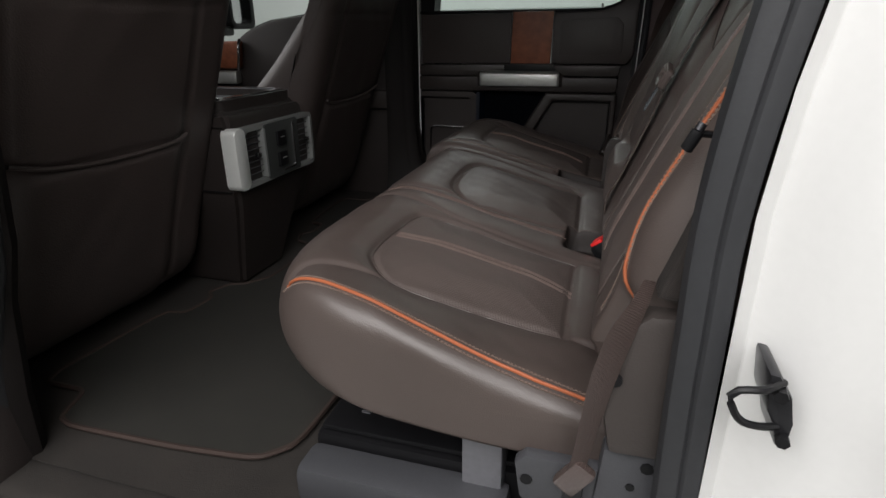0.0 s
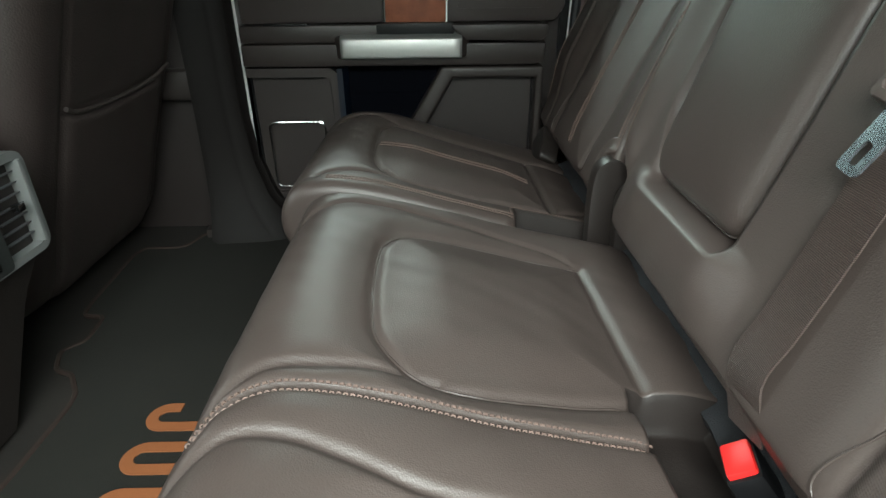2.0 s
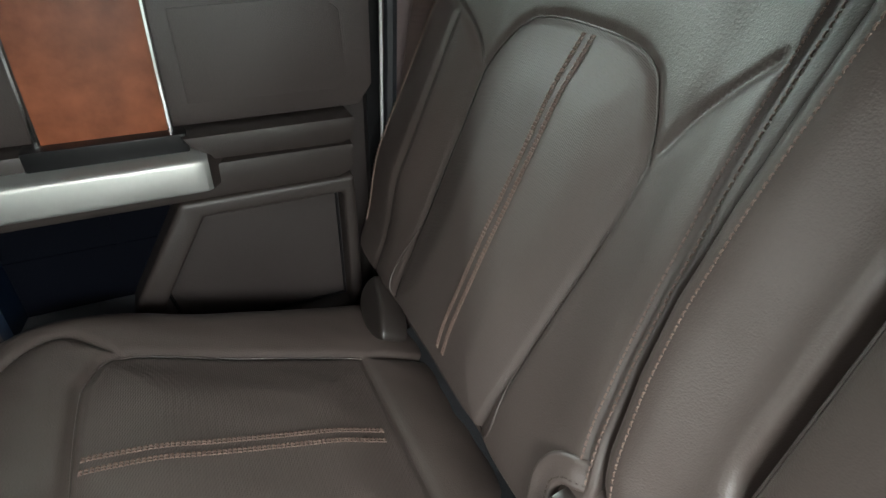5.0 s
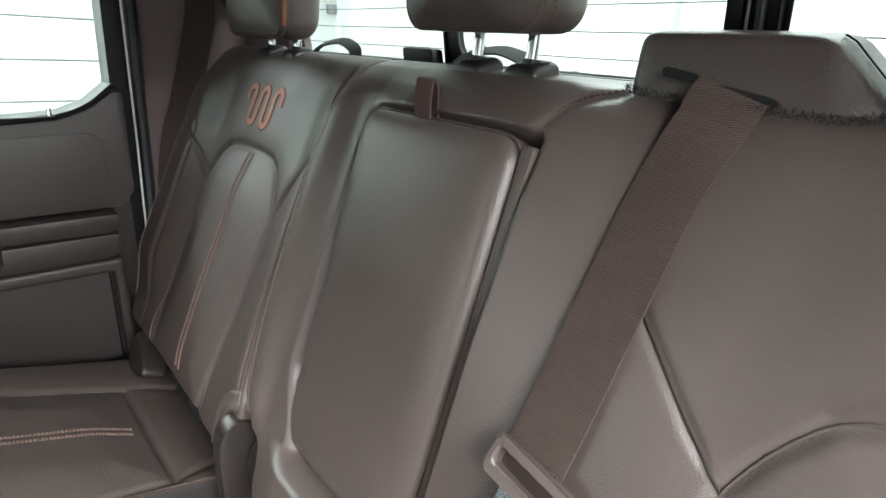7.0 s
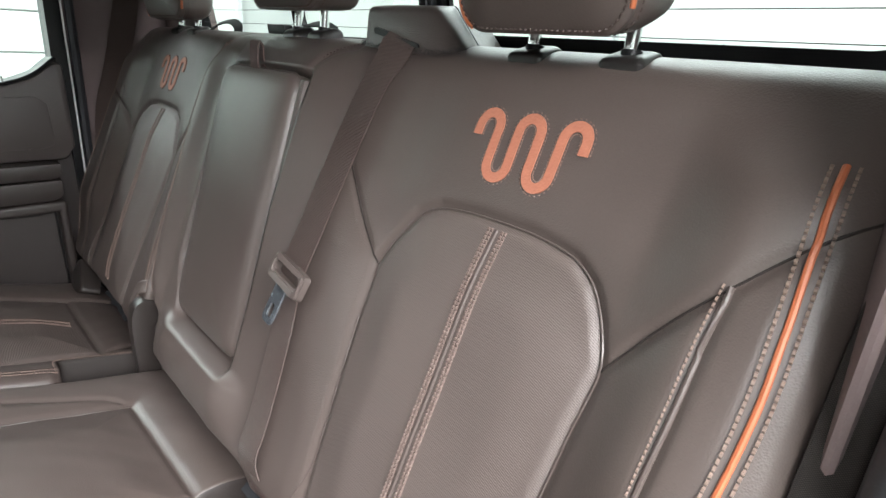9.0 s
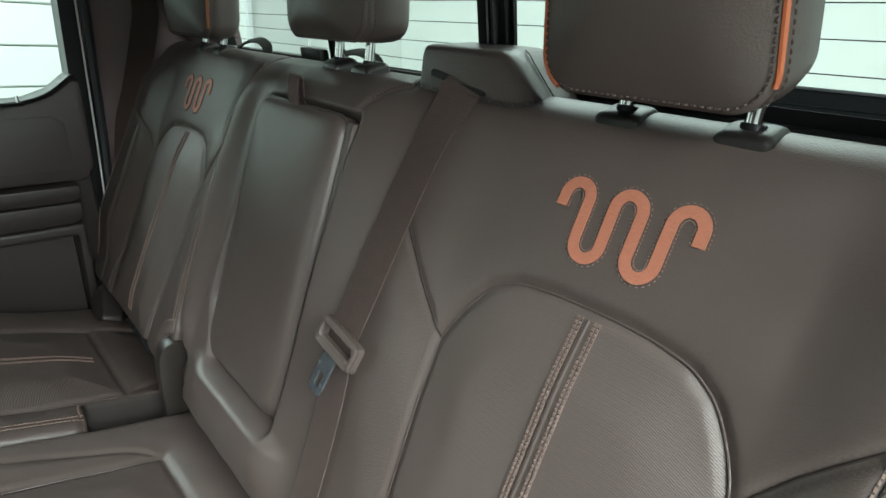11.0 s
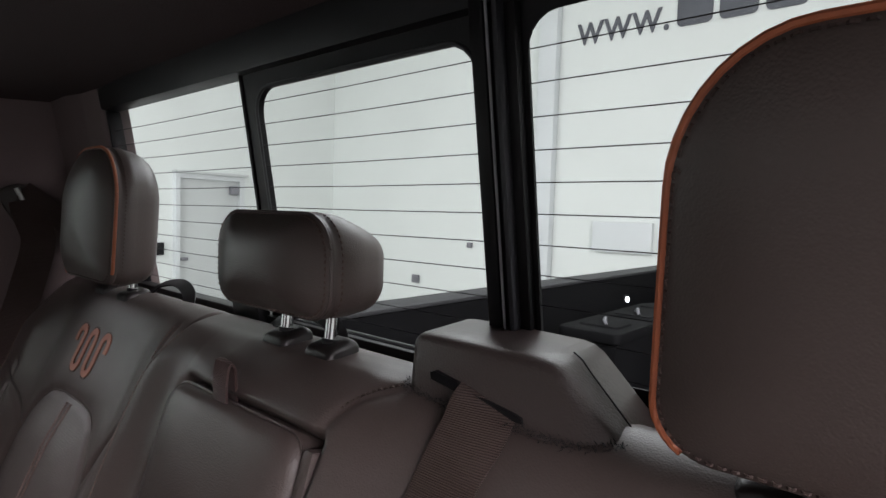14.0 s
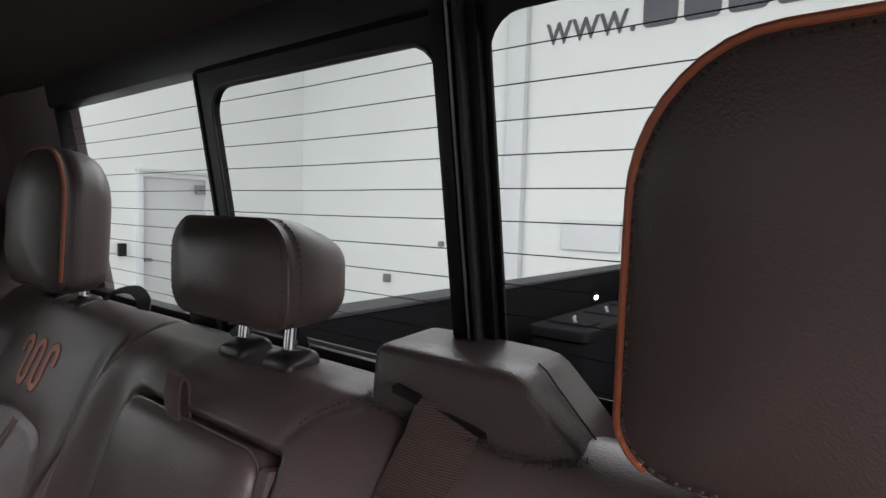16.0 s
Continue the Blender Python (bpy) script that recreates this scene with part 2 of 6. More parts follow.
def box(x0, x1, y0, y1, z0, z1, bevel=0.0, seg=2, m=None, bm=None):
    """A box with rounded edges, added to bm."""
    own = bmesh.new()
    bmesh.ops.create_cube(own, size=1)
    for v in own.verts:
        v.co = Vector(((x0 + x1) / 2 + v.co.x * (x1 - x0), (y0 + y1) / 2 + v.co.y * (y1 - y0), (z0 + z1) / 2 + v.co.z * (z1 - z0)))
    if bevel:
        bmesh.ops.bevel(own, geom=own.edges[:], offset=bevel, segments=seg, profile=0.6, affect="EDGES", clamp_overlap=True)
    if m is not None:
        own.transform(m)
    if bm is None:
        return own
    return merge(bm, own)


def merge(bm, other):
    tmp = bpy.data.meshes.new("tmp")
    other.to_mesh(tmp)
    other.free()
    bm.from_mesh(tmp)
    bpy.data.meshes.remove(tmp)
    return bm


def spline(pts, step=0.006, closed=False):
    """A smooth curve through the points, sampled at about that step."""
    p = [Vector(q) for q in pts]
    n = len(p)
    out = []
    for i in range(n if closed else n - 1):
        a = p[(i - 1) % n] if closed or i > 0 else p[0] * 2 - p[1]
        b, c = p[i], p[(i + 1) % n]
        d = p[(i + 2) % n] if closed or i + 2 < n else p[-1] * 2 - p[-2]
        k = max(1, int((c - b).length / step))
        for j in range(k):
            t = j / k
            out.append(0.5 * ((2 * b) + (c - a) * t + (2 * a - 5 * b + 4 * c - d) * t * t + (3 * b - a - 3 * c + d) * t ** 3))
    if not closed:
        out.append(p[-1].copy())
    return out


def sweep(pts, profile, up=(0, 0, 1), closed=False, caps=True, bm=None):
    """Carries a closed profile of (side, up) pairs along a line of points. up: a vector, or one for each point."""
    bm = bm or bmesh.new()
    n = len(pts)
    rings = []
    for i, p in enumerate(pts):
        a = pts[(i - 1) % n] if closed or i else pts[i]
        b = pts[(i + 1) % n] if closed or i < n - 1 else pts[i]
        d = (b - a).normalized()
        w = Vector(up[i] if isinstance(up, list) else up)
        s = d.cross(w).normalized()
        w = s.cross(d).normalized()
        rings.append([bm.verts.new(p + s * u + w * v) for u, v in profile])
    k = len(profile)
    for i in range(n if closed else n - 1):
        r, q = rings[i], rings[(i + 1) % n]
        for j in range(k):
            bm.faces.new((r[j], r[(j + 1) % k], q[(j + 1) % k], q[j]))
    if caps and not closed:
        bm.faces.new(rings[0][::-1])
        bm.faces.new(rings[-1])
    return bm


def circle(r, n=8):
    return [(r * math.cos(2 * math.pi * i / n), r * math.sin(2 * math.pi * i / n)) for i in range(n)]


def flat(w, h):
    return [(-w / 2, -h / 2), (w / 2, -h / 2), (w / 2, h / 2), (-w / 2, h / 2)]


def tube(pts, r, n=8, closed=False, up=(0.13, 0.21, 0.97), bm=None):
    return sweep([Vector(p) for p in pts], circle(r, n), up, closed, bm=bm)


def prism(poly, axis, a, b, bevel=0.0, bm=None):
    """A polygon of pairs pushed from a to b along an axis ("x": pairs are y, z; "y": x, z; "z": x, y)."""
    own = bmesh.new()

    def at(u, v, w):
        return {"x": (w, u, v), "y": (u, w, v), "z": (u, v, w)}[axis]
    lo = [own.verts.new(at(u, v, a)) for u, v in poly]
    hi = [own.verts.new(at(u, v, b)) for u, v in poly]
    own.faces.new(lo[::-1])
    own.faces.new(hi)
    for i in range(len(poly)):
        own.faces.new((lo[i], lo[(i + 1) % len(poly)], hi[(i + 1) % len(poly)], hi[i]))
    bmesh.ops.recalc_face_normals(own, faces=own.faces[:])
    if bevel:
        bmesh.ops.bevel(own, geom=own.edges[:], offset=bevel, segments=2, profile=0.6, affect="EDGES", clamp_overlap=True)
    return own if bm is None else merge(bm, own)


def frame_prism(outer, inner, axis, a, b, bm=None):
    """A flat frame between two outlines of as many points, with thickness."""
    own = bmesh.new()

    def at(u, v, w):
        return {"x": (w, u, v), "y": (u, w, v), "z": (u, v, w)}[axis]
    rings = [[own.verts.new(at(u, v, w)) for u, v in poly] for poly, w in ((outer, a), (outer, b), (inner, b), (inner, a))]
    n = len(outer)
    for k in range(4):
        r, q = rings[k], rings[(k + 1) % 4]
        for i in range(n):
            own.faces.new((r[i], r[(i + 1) % n], q[(i + 1) % n], q[i]))
    bmesh.ops.recalc_face_normals(own, faces=own.faces[:])
    return own if bm is None else merge(bm, own)


def rounded(u0, u1, v0, v1, r, n=5):
    """The outline of a rectangle with round corners."""
    out = []
    for cu, cv, a in ((u1 - r, v1 - r, 0), (u0 + r, v1 - r, 90), (u0 + r, v0 + r, 180), (u1 - r, v0 + r, 270)):
        for i in range(n + 1):
            t = radians(a + 90 * i / n)
            out.append((cu + r * math.cos(t), cv + r * math.sin(t)))
    return out


def to_line(pu, pv, line):
    """Distance of points to a line of pairs."""
    best = np.full(np.shape(pu), 1e9)
    for (ax, ay), (bx, by) in zip(line, line[1:]):
        dx, dy = bx - ax, by - ay
        t = np.clip(((pu - ax) * dx + (pv - ay) * dy) / (dx * dx + dy * dy + 1e-12), 0, 1)
        best = np.minimum(best, np.hypot(pu - ax - t * dx, pv - ay - t * dy))
    return best


def within(pu, pv, poly):
    ins = np.zeros(np.shape(pu), bool)
    n = len(poly)
    for i in range(n):
        (ax, ay), (bx, by) = poly[i], poly[(i + 1) % n]
        if ay == by:
            continue
        hit = ((ay > pv) != (by > pv)) & (pu < (bx - ax) * (pv - ay) / (by - ay) + ax)
        ins ^= hit
    return ins


def curve2(pts, step=0.004):
    return [(v.x, v.y) for v in spline([(a, b, 0) for a, b in pts], step)]


def smooth01(t):
    t = np.clip(t, 0, 1)
    return t * t * (3 - 2 * t)


def loft(rings, bm=None, caps=True):
    bm = bm or bmesh.new()
    vs = [[bm.verts.new(p) for p in ring] for ring in rings]
    k = len(vs[0])
    for a, b in zip(vs, vs[1:]):
        for j in range(k):
            bm.faces.new((a[j], a[(j + 1) % k], b[(j + 1) % k], b[j]))
    if caps:
        bm.faces.new(vs[0][::-1])
        bm.faces.new(vs[-1])
    bmesh.ops.recalc_face_normals(bm, faces=bm.faces[:])
    return bm


class Padded:
    """A padded body: a closed outline in x and z carried along y, with round ends and a relief on it."""

    def __init__(self, outline, y0, y1, round0, round1, relief, step=0.003, corner0=0.0, corner1=0.0, from_x=-0.12, span=0.16, under=False, shift=None):
        o = spline([(x, 0, z) for x, z in outline], step, closed=True)
        self.px, self.pz = np.array([v.x for v in o]), np.array([v.z for v in o])
        tx = np.roll(self.px, -1) - np.roll(self.px, 1)
        tz = np.roll(self.pz, -1) - np.roll(self.pz, 1)
        ln = np.hypot(tx, tz)
        self.nx, self.nz = tz / ln, -tx / ln
        if np.sum(self.px * np.roll(self.pz, -1) - np.roll(self.px, -1) * self.pz) < 0:
            self.nx, self.nz = -self.nx, -self.nz
        ys = [y0]
        ys += [y0 + round0 * (1 - math.cos(a * math.pi / 16)) for a in range(1, 8)]
        n = max(2, int((y1 - y0 - round0 - round1) / step))
        ys += [y0 + round0 + (y1 - y0 - round0 - round1) * i / n for i in range(n + 1)]
        ys += [y1 - round1 * (1 - math.cos(a * math.pi / 16)) for a in range(7, 0, -1)] + [y1]
        self.y = np.array(ys)
        inward = np.zeros(len(ys))
        for k, y in enumerate(ys):
            for d, r in ((y - y0, round0), (y1 - y, round1)):
                if d < r:
                    inward[k] = max(inward[k], r - math.sqrt(max(0, r * r - (r - d) ** 2)))
        X, Y = np.meshgrid(self.px, self.y)
        Z = np.meshgrid(self.pz, self.y)[0]
        NX, NZ = np.meshgrid(self.nx, self.y)[0], np.meshgrid(self.nz, self.y)[0]
        h = relief(X, Y, Z, NX, NZ)
        # the round ends draw in along softened normals, so that tight bends do not fold
        sx, sz = (sum(np.roll(a, k) for k in range(-16, 17)) for a in (self.nx, self.nz))
        ln = np.hypot(sx, sz)
        room = np.interp(X, [-0.33, -0.20, -0.05, 0.06, 0.11], [1.0, 1.0, 0.85, 0.55, 0.45]) if under else 1.0
        inset = inward[:, None] * room * (smooth01((Z - 0.297) / 0.065) if under else 1.0)
        self.X, self.Y, self.Z = X + NX * h - (sx / ln) * inset, Y, Z + NZ * h - (sz / ln) * inset
        for c, d in ((corner0, self.y - y0), (corner1, y1 - self.y)):
            if c:
                k = np.clip(1 - d / (c * 1.6), 0, 1)
                pull = c * (1 - np.sqrt(1 - k * k * 0.98))
                self.X = self.X + pull[:, None] * smooth01((from_x - X) / span)
        # settle the drawn-in ends
        for side in (1, -1):
            for row in range(12):
                i = row if side > 0 else len(ys) - 1 - row
                w = 1 - row / 12
                for g in (self.X, self.Z):
                    mean = sum(np.roll(g[i], k) for k in range(-5, 6)) / 11
                    g[i] = g[i] * (1 - w) + mean * w
        if shift:
            self.Y = self.Y + shift(Y, self.Z)
        self.base = (X, Y, Z)
        self.full = None

    def lay(self, line, lift=0.0, axis="x"):
        """A line laid on the body: (x, y) pairs on its top, or (y, z) pairs on its front. Gives points and normals."""
        if axis == "x":
            idx = np.nonzero(self.nz > 0.05)[0]
            key = self.px[idx]
            want = np.array([p[0] for p in line])
            ys = np.array([p[1] for p in line])
        else:
            idx = np.nonzero(self.nx < -0.05)[0]
            key = self.pz[idx]
            want = np.array([p[1] for p in line])
            ys = np.array([p[0] for p in line])
        order = np.argsort(key)
        idx = idx[order]
        c = np.clip(np.interp(want, key[order], np.arange(len(idx))), 0, len(idx) - 1.001)
        r = np.clip(np.interp(ys, self.y, np.arange(len(self.y))), 0, len(self.y) - 1.001)
        i, j = r.astype(int), c.astype(int)
        fr, fc = r - i, c - j
        out, ups = [], []
        for n in range(len(line)):
            q = [[Vector((g[a, idx[b]] for g in (self.X, self.Y, self.Z))) for b in (j[n], j[n] + 1)] for a in (i[n], i[n] + 1)]
            p = (q[0][0] * (1 - fc[n]) + q[0][1] * fc[n]) * (1 - fr[n]) + (q[1][0] * (1 - fc[n]) + q[1][1] * fc[n]) * fr[n]
            w = (q[1][0] - q[0][0]).cross(q[0][1] - q[0][0]).normalized()
            base = Vector((self.nx[idx[j[n]]], 0, self.nz[idx[j[n]]]))
            w = -w if w.dot(base) < 0 else w
            w = (w + base * 0.5).normalized()
            out.append(p + w * lift)
            ups.append(tuple(w))
        return out, ups

    def build(self, masks):
        """One bmesh for each mask (of face centres by their base place), and last one for the rest with domed end caps."""
        ny, k = self.X.shape
        bx, by, bz = self.base
        owner = np.full((ny - 1, k), len(masks))
        cx, cy, cz = (0.25 * (a[:-1] + a[1:] + np.roll(a, -1, 1)[:-1] + np.roll(a, -1, 1)[1:]) for a in (bx, by, bz))
        for i, f in enumerate(masks):
            owner[f(cx, cy, cz)] = i
        out = []
        for i in range(len(masks) + 1):
            rr, cc = np.nonzero(owner == i)
            c2 = (cc + 1) % k
            quads = np.stack([rr * k + cc, rr * k + c2, (rr + 1) * k + c2, (rr + 1) * k + cc], 1)
            used, inv = np.unique(quads.ravel(), return_inverse=True)
            verts = np.stack([self.X.ravel()[used], self.Y.ravel()[used], self.Z.ravel()[used]], 1).tolist()
            faces = inv.reshape(-1, 4).tolist()
            if i == len(masks):
                where = {int(u): n for n, u in enumerate(used)}
                for r, sgn in ((0, -1), (ny - 1, 1)):
                    ring = [where[r * k + c] for c in range(k)]
                    mid = np.array([self.X[r].mean(), self.Y[r].mean(), self.Z[r].mean()])
                    for s, bulge in ((0.92, 0.0002), (0.75, 0.0005), (0.5, 0.0008), (0.25, 0.001)):
                        nxt = []
                        for c in range(k):
                            v = np.array([self.X[r, c], self.Y[r, c], self.Z[r, c]])
                            w = mid + (v - mid) * s
                            w[1] += sgn * bulge
                            nxt.append(len(verts))
                            verts.append(w.tolist())
                        faces += [[ring[c], ring[(c + 1) % k], nxt[(c + 1) % k], nxt[c]] for c in range(k)]
                        ring = nxt
                    faces.append(ring)
            me = bpy.data.meshes.new("tmp")
            me.from_pydata(verts, [], faces)
            bm = bmesh.new()
            bm.from_mesh(me)
            bpy.data.meshes.remove(me)
            bmesh.ops.recalc_face_normals(bm, faces=bm.faces[:])
            if i < len(masks):
                lay = bm.verts.layers.float_vector.new("edge_normal")
                self.note_normals(bm, lay, used)
                far = sum((f.normal.x * -1 + f.normal.z) for f in bm.faces)
                if far < 0:
                    bmesh.ops.reverse_faces(bm, faces=bm.faces[:])
            else:
                lay = bm.verts.layers.float_vector.new("edge_normal")
                self.note_normals(bm, lay, used)
            out.append(bm)
        return out

    def note_normals(self, bm, lay, used):
        """Keeps the whole body's normals on its pieces, so that no edge shows between them."""
        if self.full is None:
            g = np.stack([self.X, self.Y, self.Z], 2)
            du = np.roll(g, -1, 1) - np.roll(g, 1, 1)
            dv = np.empty_like(g)
            dv[1:-1], dv[0], dv[-1] = g[2:] - g[:-2], g[1] - g[0], g[-1] - g[-2]
            n = np.cross(du, dv)
            n /= np.linalg.norm(n, axis=2, keepdims=True) + 1e-12
            base = np.stack([np.broadcast_to(self.nx, self.X.shape), np.zeros_like(self.X), np.broadcast_to(self.nz, self.X.shape)], 2)
            n *= -1.0 if np.sum(n * base) < 0 else 1.0
            n[:3] = n[-3:] = 0
            self.full = n.reshape(-1, 3)
        bm.verts.ensure_lookup_table()
        for i, u in enumerate(used):
            bm.verts[i][lay] = self.full[u]


def stitches(pts, ups, length=0.0045, gap=0.003, r=0.0007, side=0.0, bm=None):
    """A row of thread stitches along a line, offset to its side."""
    bm = bm or bmesh.new()
    acc, start = 0.0, None
    for i in range(len(pts) - 1):
        a, b = pts[i], pts[i + 1]
        d = b - a
        ln = d.length
        if ln < 1e-6:
            continue
        d = d / ln
        w = Vector(ups[i]).normalized()
        s = d.cross(w).normalized()
        pos = -acc
        while pos < ln:
            if pos >= 0:
                c = a + d * pos + s * side
                e = c + d * length
                sweep([c - w * 0.0006, c + d * 0.0008 + w * r, e - d * 0.0008 + w * r, e - w * 0.0006], flat(r * 2.2, r * 1.6), tuple(w), bm=bm)
            pos += length + gap
        acc = ln - (pos - (length + gap))
        acc = acc if acc < length + gap else 0.0
    return bm


# ---- the hall round the truck ----
GROUND = -0.55
structure("ground", box(-7, 5.6, -5.2, 6.2, GROUND - 0.2, GROUND), CONCRETE, "grey concrete workshop floor under the truck", "floor")
structure("wall_rear", box(5.0, 5.2, -5.2, 6.2, GROUND, 4.2), WALL, "pale painted hall wall behind the truck", "wall")
structure("wall_front", box(-7.2, -7.0, -5.2, 6.2, GROUND, 4.2), WALL, "pale painted hall wall ahead of the truck", "wall")
structure("wall_near", box(-7.0, 5.0, -5.4, -5.2, GROUND, 4.2), WALL, "pale painted hall wall beside the open door", "wall")
structure("wall_far", box(-7.0, 5.0, 6.0, 6.2, GROUND, 4.2), WALL, "pale painted hall wall past the passenger side", "wall")
structure("ceiling", box(-7.2, 5.2, -5.4, 6.4, 4.2, 4.3), WALL, "white hall ceiling", "ceiling")

# a sectional door of pale panels in the far wall
door_hall_far = thing("sectional_door", "pale sectional hall door with horizontal joints", "door", at=(-0.9, 5.96, GROUND), kind="structure")
for i in range(9):
    z = GROUND + 0.02 + 0.36 * i
    part("panel", box(-3.4, 1.6, 5.93, 5.99, z, z + 0.35, 0.012, 1), WALL, door_hall_far)

# ---- the truck's shell ----
FLOOR = 0.145
structure("floor", box(-1.7, 0.325, -0.675, 0.70, FLOOR - 0.03, FLOOR), CARPET, "black carpeted cabin floor", "floor")
arch = [(-0.68, 1.100), (-0.655, 1.112), (-0.60, 1.121), (-0.40, 1.127), (0, 1.129), (0.40, 1.127), (0.60, 1.121), (0.655, 1.112), (0.68, 1.100), (0.68, 1.152), (-0.68, 1.152)]
bm = prism(arch, "x", -1.6, 0.332)
structure("ceiling_headliner", bm, HEADLINER, "dark brown fabric headliner of the cab", "headliner", True)
structure("roof", box(-1.65, 0.40, -0.70, 0.70, 1.16, 1.19, 0.012), PAINT, "white painted truck roof", "roof", True)

# back wall of the cab below the rear window, and the window frame in it
WX = 0.325
bm = box(WX - 0.004, WX + 0.03, -0.70, 0.70, 0.12, 0.800)
structure("wall_cab_back", bm, BLACK, "black trimmed back wall of the cab", "wall")


def leaned(bm):
    """The window leans forward at its top."""
    for v in bm.verts:
        v.co.x -= 0.175 * (v.co.z - 0.84)
    return bm


def rear_window():
    w = thing("window_rear", "three-part sliding rear cab window with black frame and heating lines", "window", at=(WX, 0, 0.84), kind="structure")
    bm = box(WX - 0.010, WX + 0.012, -0.66, 0.66, 0.800, 0.842, 0.003)
    box(WX - 0.012, WX + 0.012, -0.66, 0.66, 1.0945, 1.15, 0.003, bm=bm)
    box(WX - 0.008, WX + 0.012, 0.498, 0.68, 0.84, 1.095, 0.004, bm=bm)
    box(WX - 0.008, WX + 0.012, -0.68, -0.612, 0.84, 1.095, 0.004, bm=bm)
    part("window_frame", leaned(bm), BLACK, w)
    # sliding middle sash with round corners
    out, inn = rounded(-0.170, 0.137, 0.836, 1.096, 0.004), rounded(-0.165, 0.116, 0.842, 1.0795, 0.026)
    part("sash", leaned(frame_prism(out, inn, "x", WX - 0.002, WX + 0.006)), BLACK, w, "black sash of the sliding middle pane")
    part("sash_bead", leaned(tube([(WX - 0.002, a, b) for a, b in inn], 0.0018, 6, True, up=(1, 0.01, 0.02))), RUBBER, w, "rubber bead round the sliding pane")
    bm = box(WX - 0.014, WX + 0.010, -0.180, -0.168, 0.838, 1.10, 0.003)
    box(WX - 0.008, WX + 0.010, -0.2005, -0.181, 0.838, 1.10, 0.002, bm=bm)
    part("post", leaned(bm), BLACK, w, "black post with a guide channel")
    part("post", leaned(box(WX - 0.004, WX + 0.008, 0.134, 0.1395, 0.838, 1.097, 0.002)), BLACK, w)
    part("guide_strip", leaned(tube([(WX - 0.0150, -0.1835, 0.840), (WX - 0.0150, -0.1835, 1.098)], 0.0011, 6)), STEEL, w, "bright metal edge of the guide channel")
    part("guide_strip", leaned(box(WX - 0.0165, WX - 0.006, -0.1925, -0.1885, 0.840, 1.098, 0.0012)), RUBBER, w, "black rubber guide strip")
    frit = frame_prism(rounded(-0.618, -0.196, 0.836, 1.099, 0.003), rounded(-0.609, -0.2045, 0.853, 1.0865, 0.022), "x", WX - 0.0006, WX + 0.0006)
    part("dark_border", leaned(frit), BLACK, w, "black printed border of the outer pane")
    part("latch", leaned(box(WX - 0.020, WX - 0.004, 0.140, 0.196, 0.826, 0.856, 0.004)), BLACK, w, "black window latch block")
    for y0, y1, x in ((-0.612, -0.200, WX + 0.001), (-0.165, 0.116, WX + 0.002), (0.140, 0.498, WX + 0.001)):
        ob = part("pane", leaned(box(x, x + 0.004, y0 - 0.006, y1 + 0.006, 0.840, 1.098)), GLASS, w, "clear glass pane with thin heating lines", smooth=False)
        ob.visible_shadow = False
        bm = bmesh.new()
        for i in range(11):
            z = 0.8564 + 0.02098 * i
            tube([(x - 0.001, y0, z), (x - 0.001, (y0 + y1) / 2, z - 0.0006), (x - 0.001, y1, z)], 0.0004, 4, bm=bm)
        part("heating_line", leaned(bm), BLACK, ob, kind="stuff")
    return w


rear_window()

# far C-pillar trim between the rear door and the window
bm = prism([(0.118, 0.672), (0.315, 0.618), (0.345, 0.618), (0.345, 0.70), (0.118, 0.70)], "z", 0.05, 1.125, 0.006)
structure("trim_pillar_far", bm, PILLAR, "brown moulded pillar trim beside the rear window", "trim", True)
bm = prism([(0.160, -0.648), (0.315, -0.610), (0.345, -0.610), (0.345, -0.655), (0.160, -0.655)], "z", 0.60, 1.125, 0.006)
own = prism([(0.288, 0.640), (0.308, 0.560), (0.312, 0.506), (0.318, 0.500), (0.350, 0.500), (0.350, 0.66)], "z", 0.80, 1.125, 0.004)
structure("trim_corner_far", leaned(own), PILLAR, "brown corner trim at the end of the rear window", "trim", True)
structure("trim_pillar_near", bm, PILLAR, "brown moulded pillar trim beside the open door", "trim", True)

# near body side: white jamb with the black door seal
jamb = [(0.153, -0.700), (0.156, -0.691), (0.166, -0.690), (0.180, -0.702), (0.200, -0.722), (0.232, -0.728), (0.252, -0.742),
        (0.262, -0.785), (0.285, -0.815), (0.330, -0.828), (0.420, -0.832), (0.420, -0.70), (0.30, -0.66), (0.20, -0.66)]
def lean_back(bm, at=0.56, rate=0.30):
    """The rear edge of the doorway leans back above the seat."""
    for v in bm.verts:
        if v.co.z > at:
            v.co.x += rate * (v.co.z - at) ** 1.5
    return bm


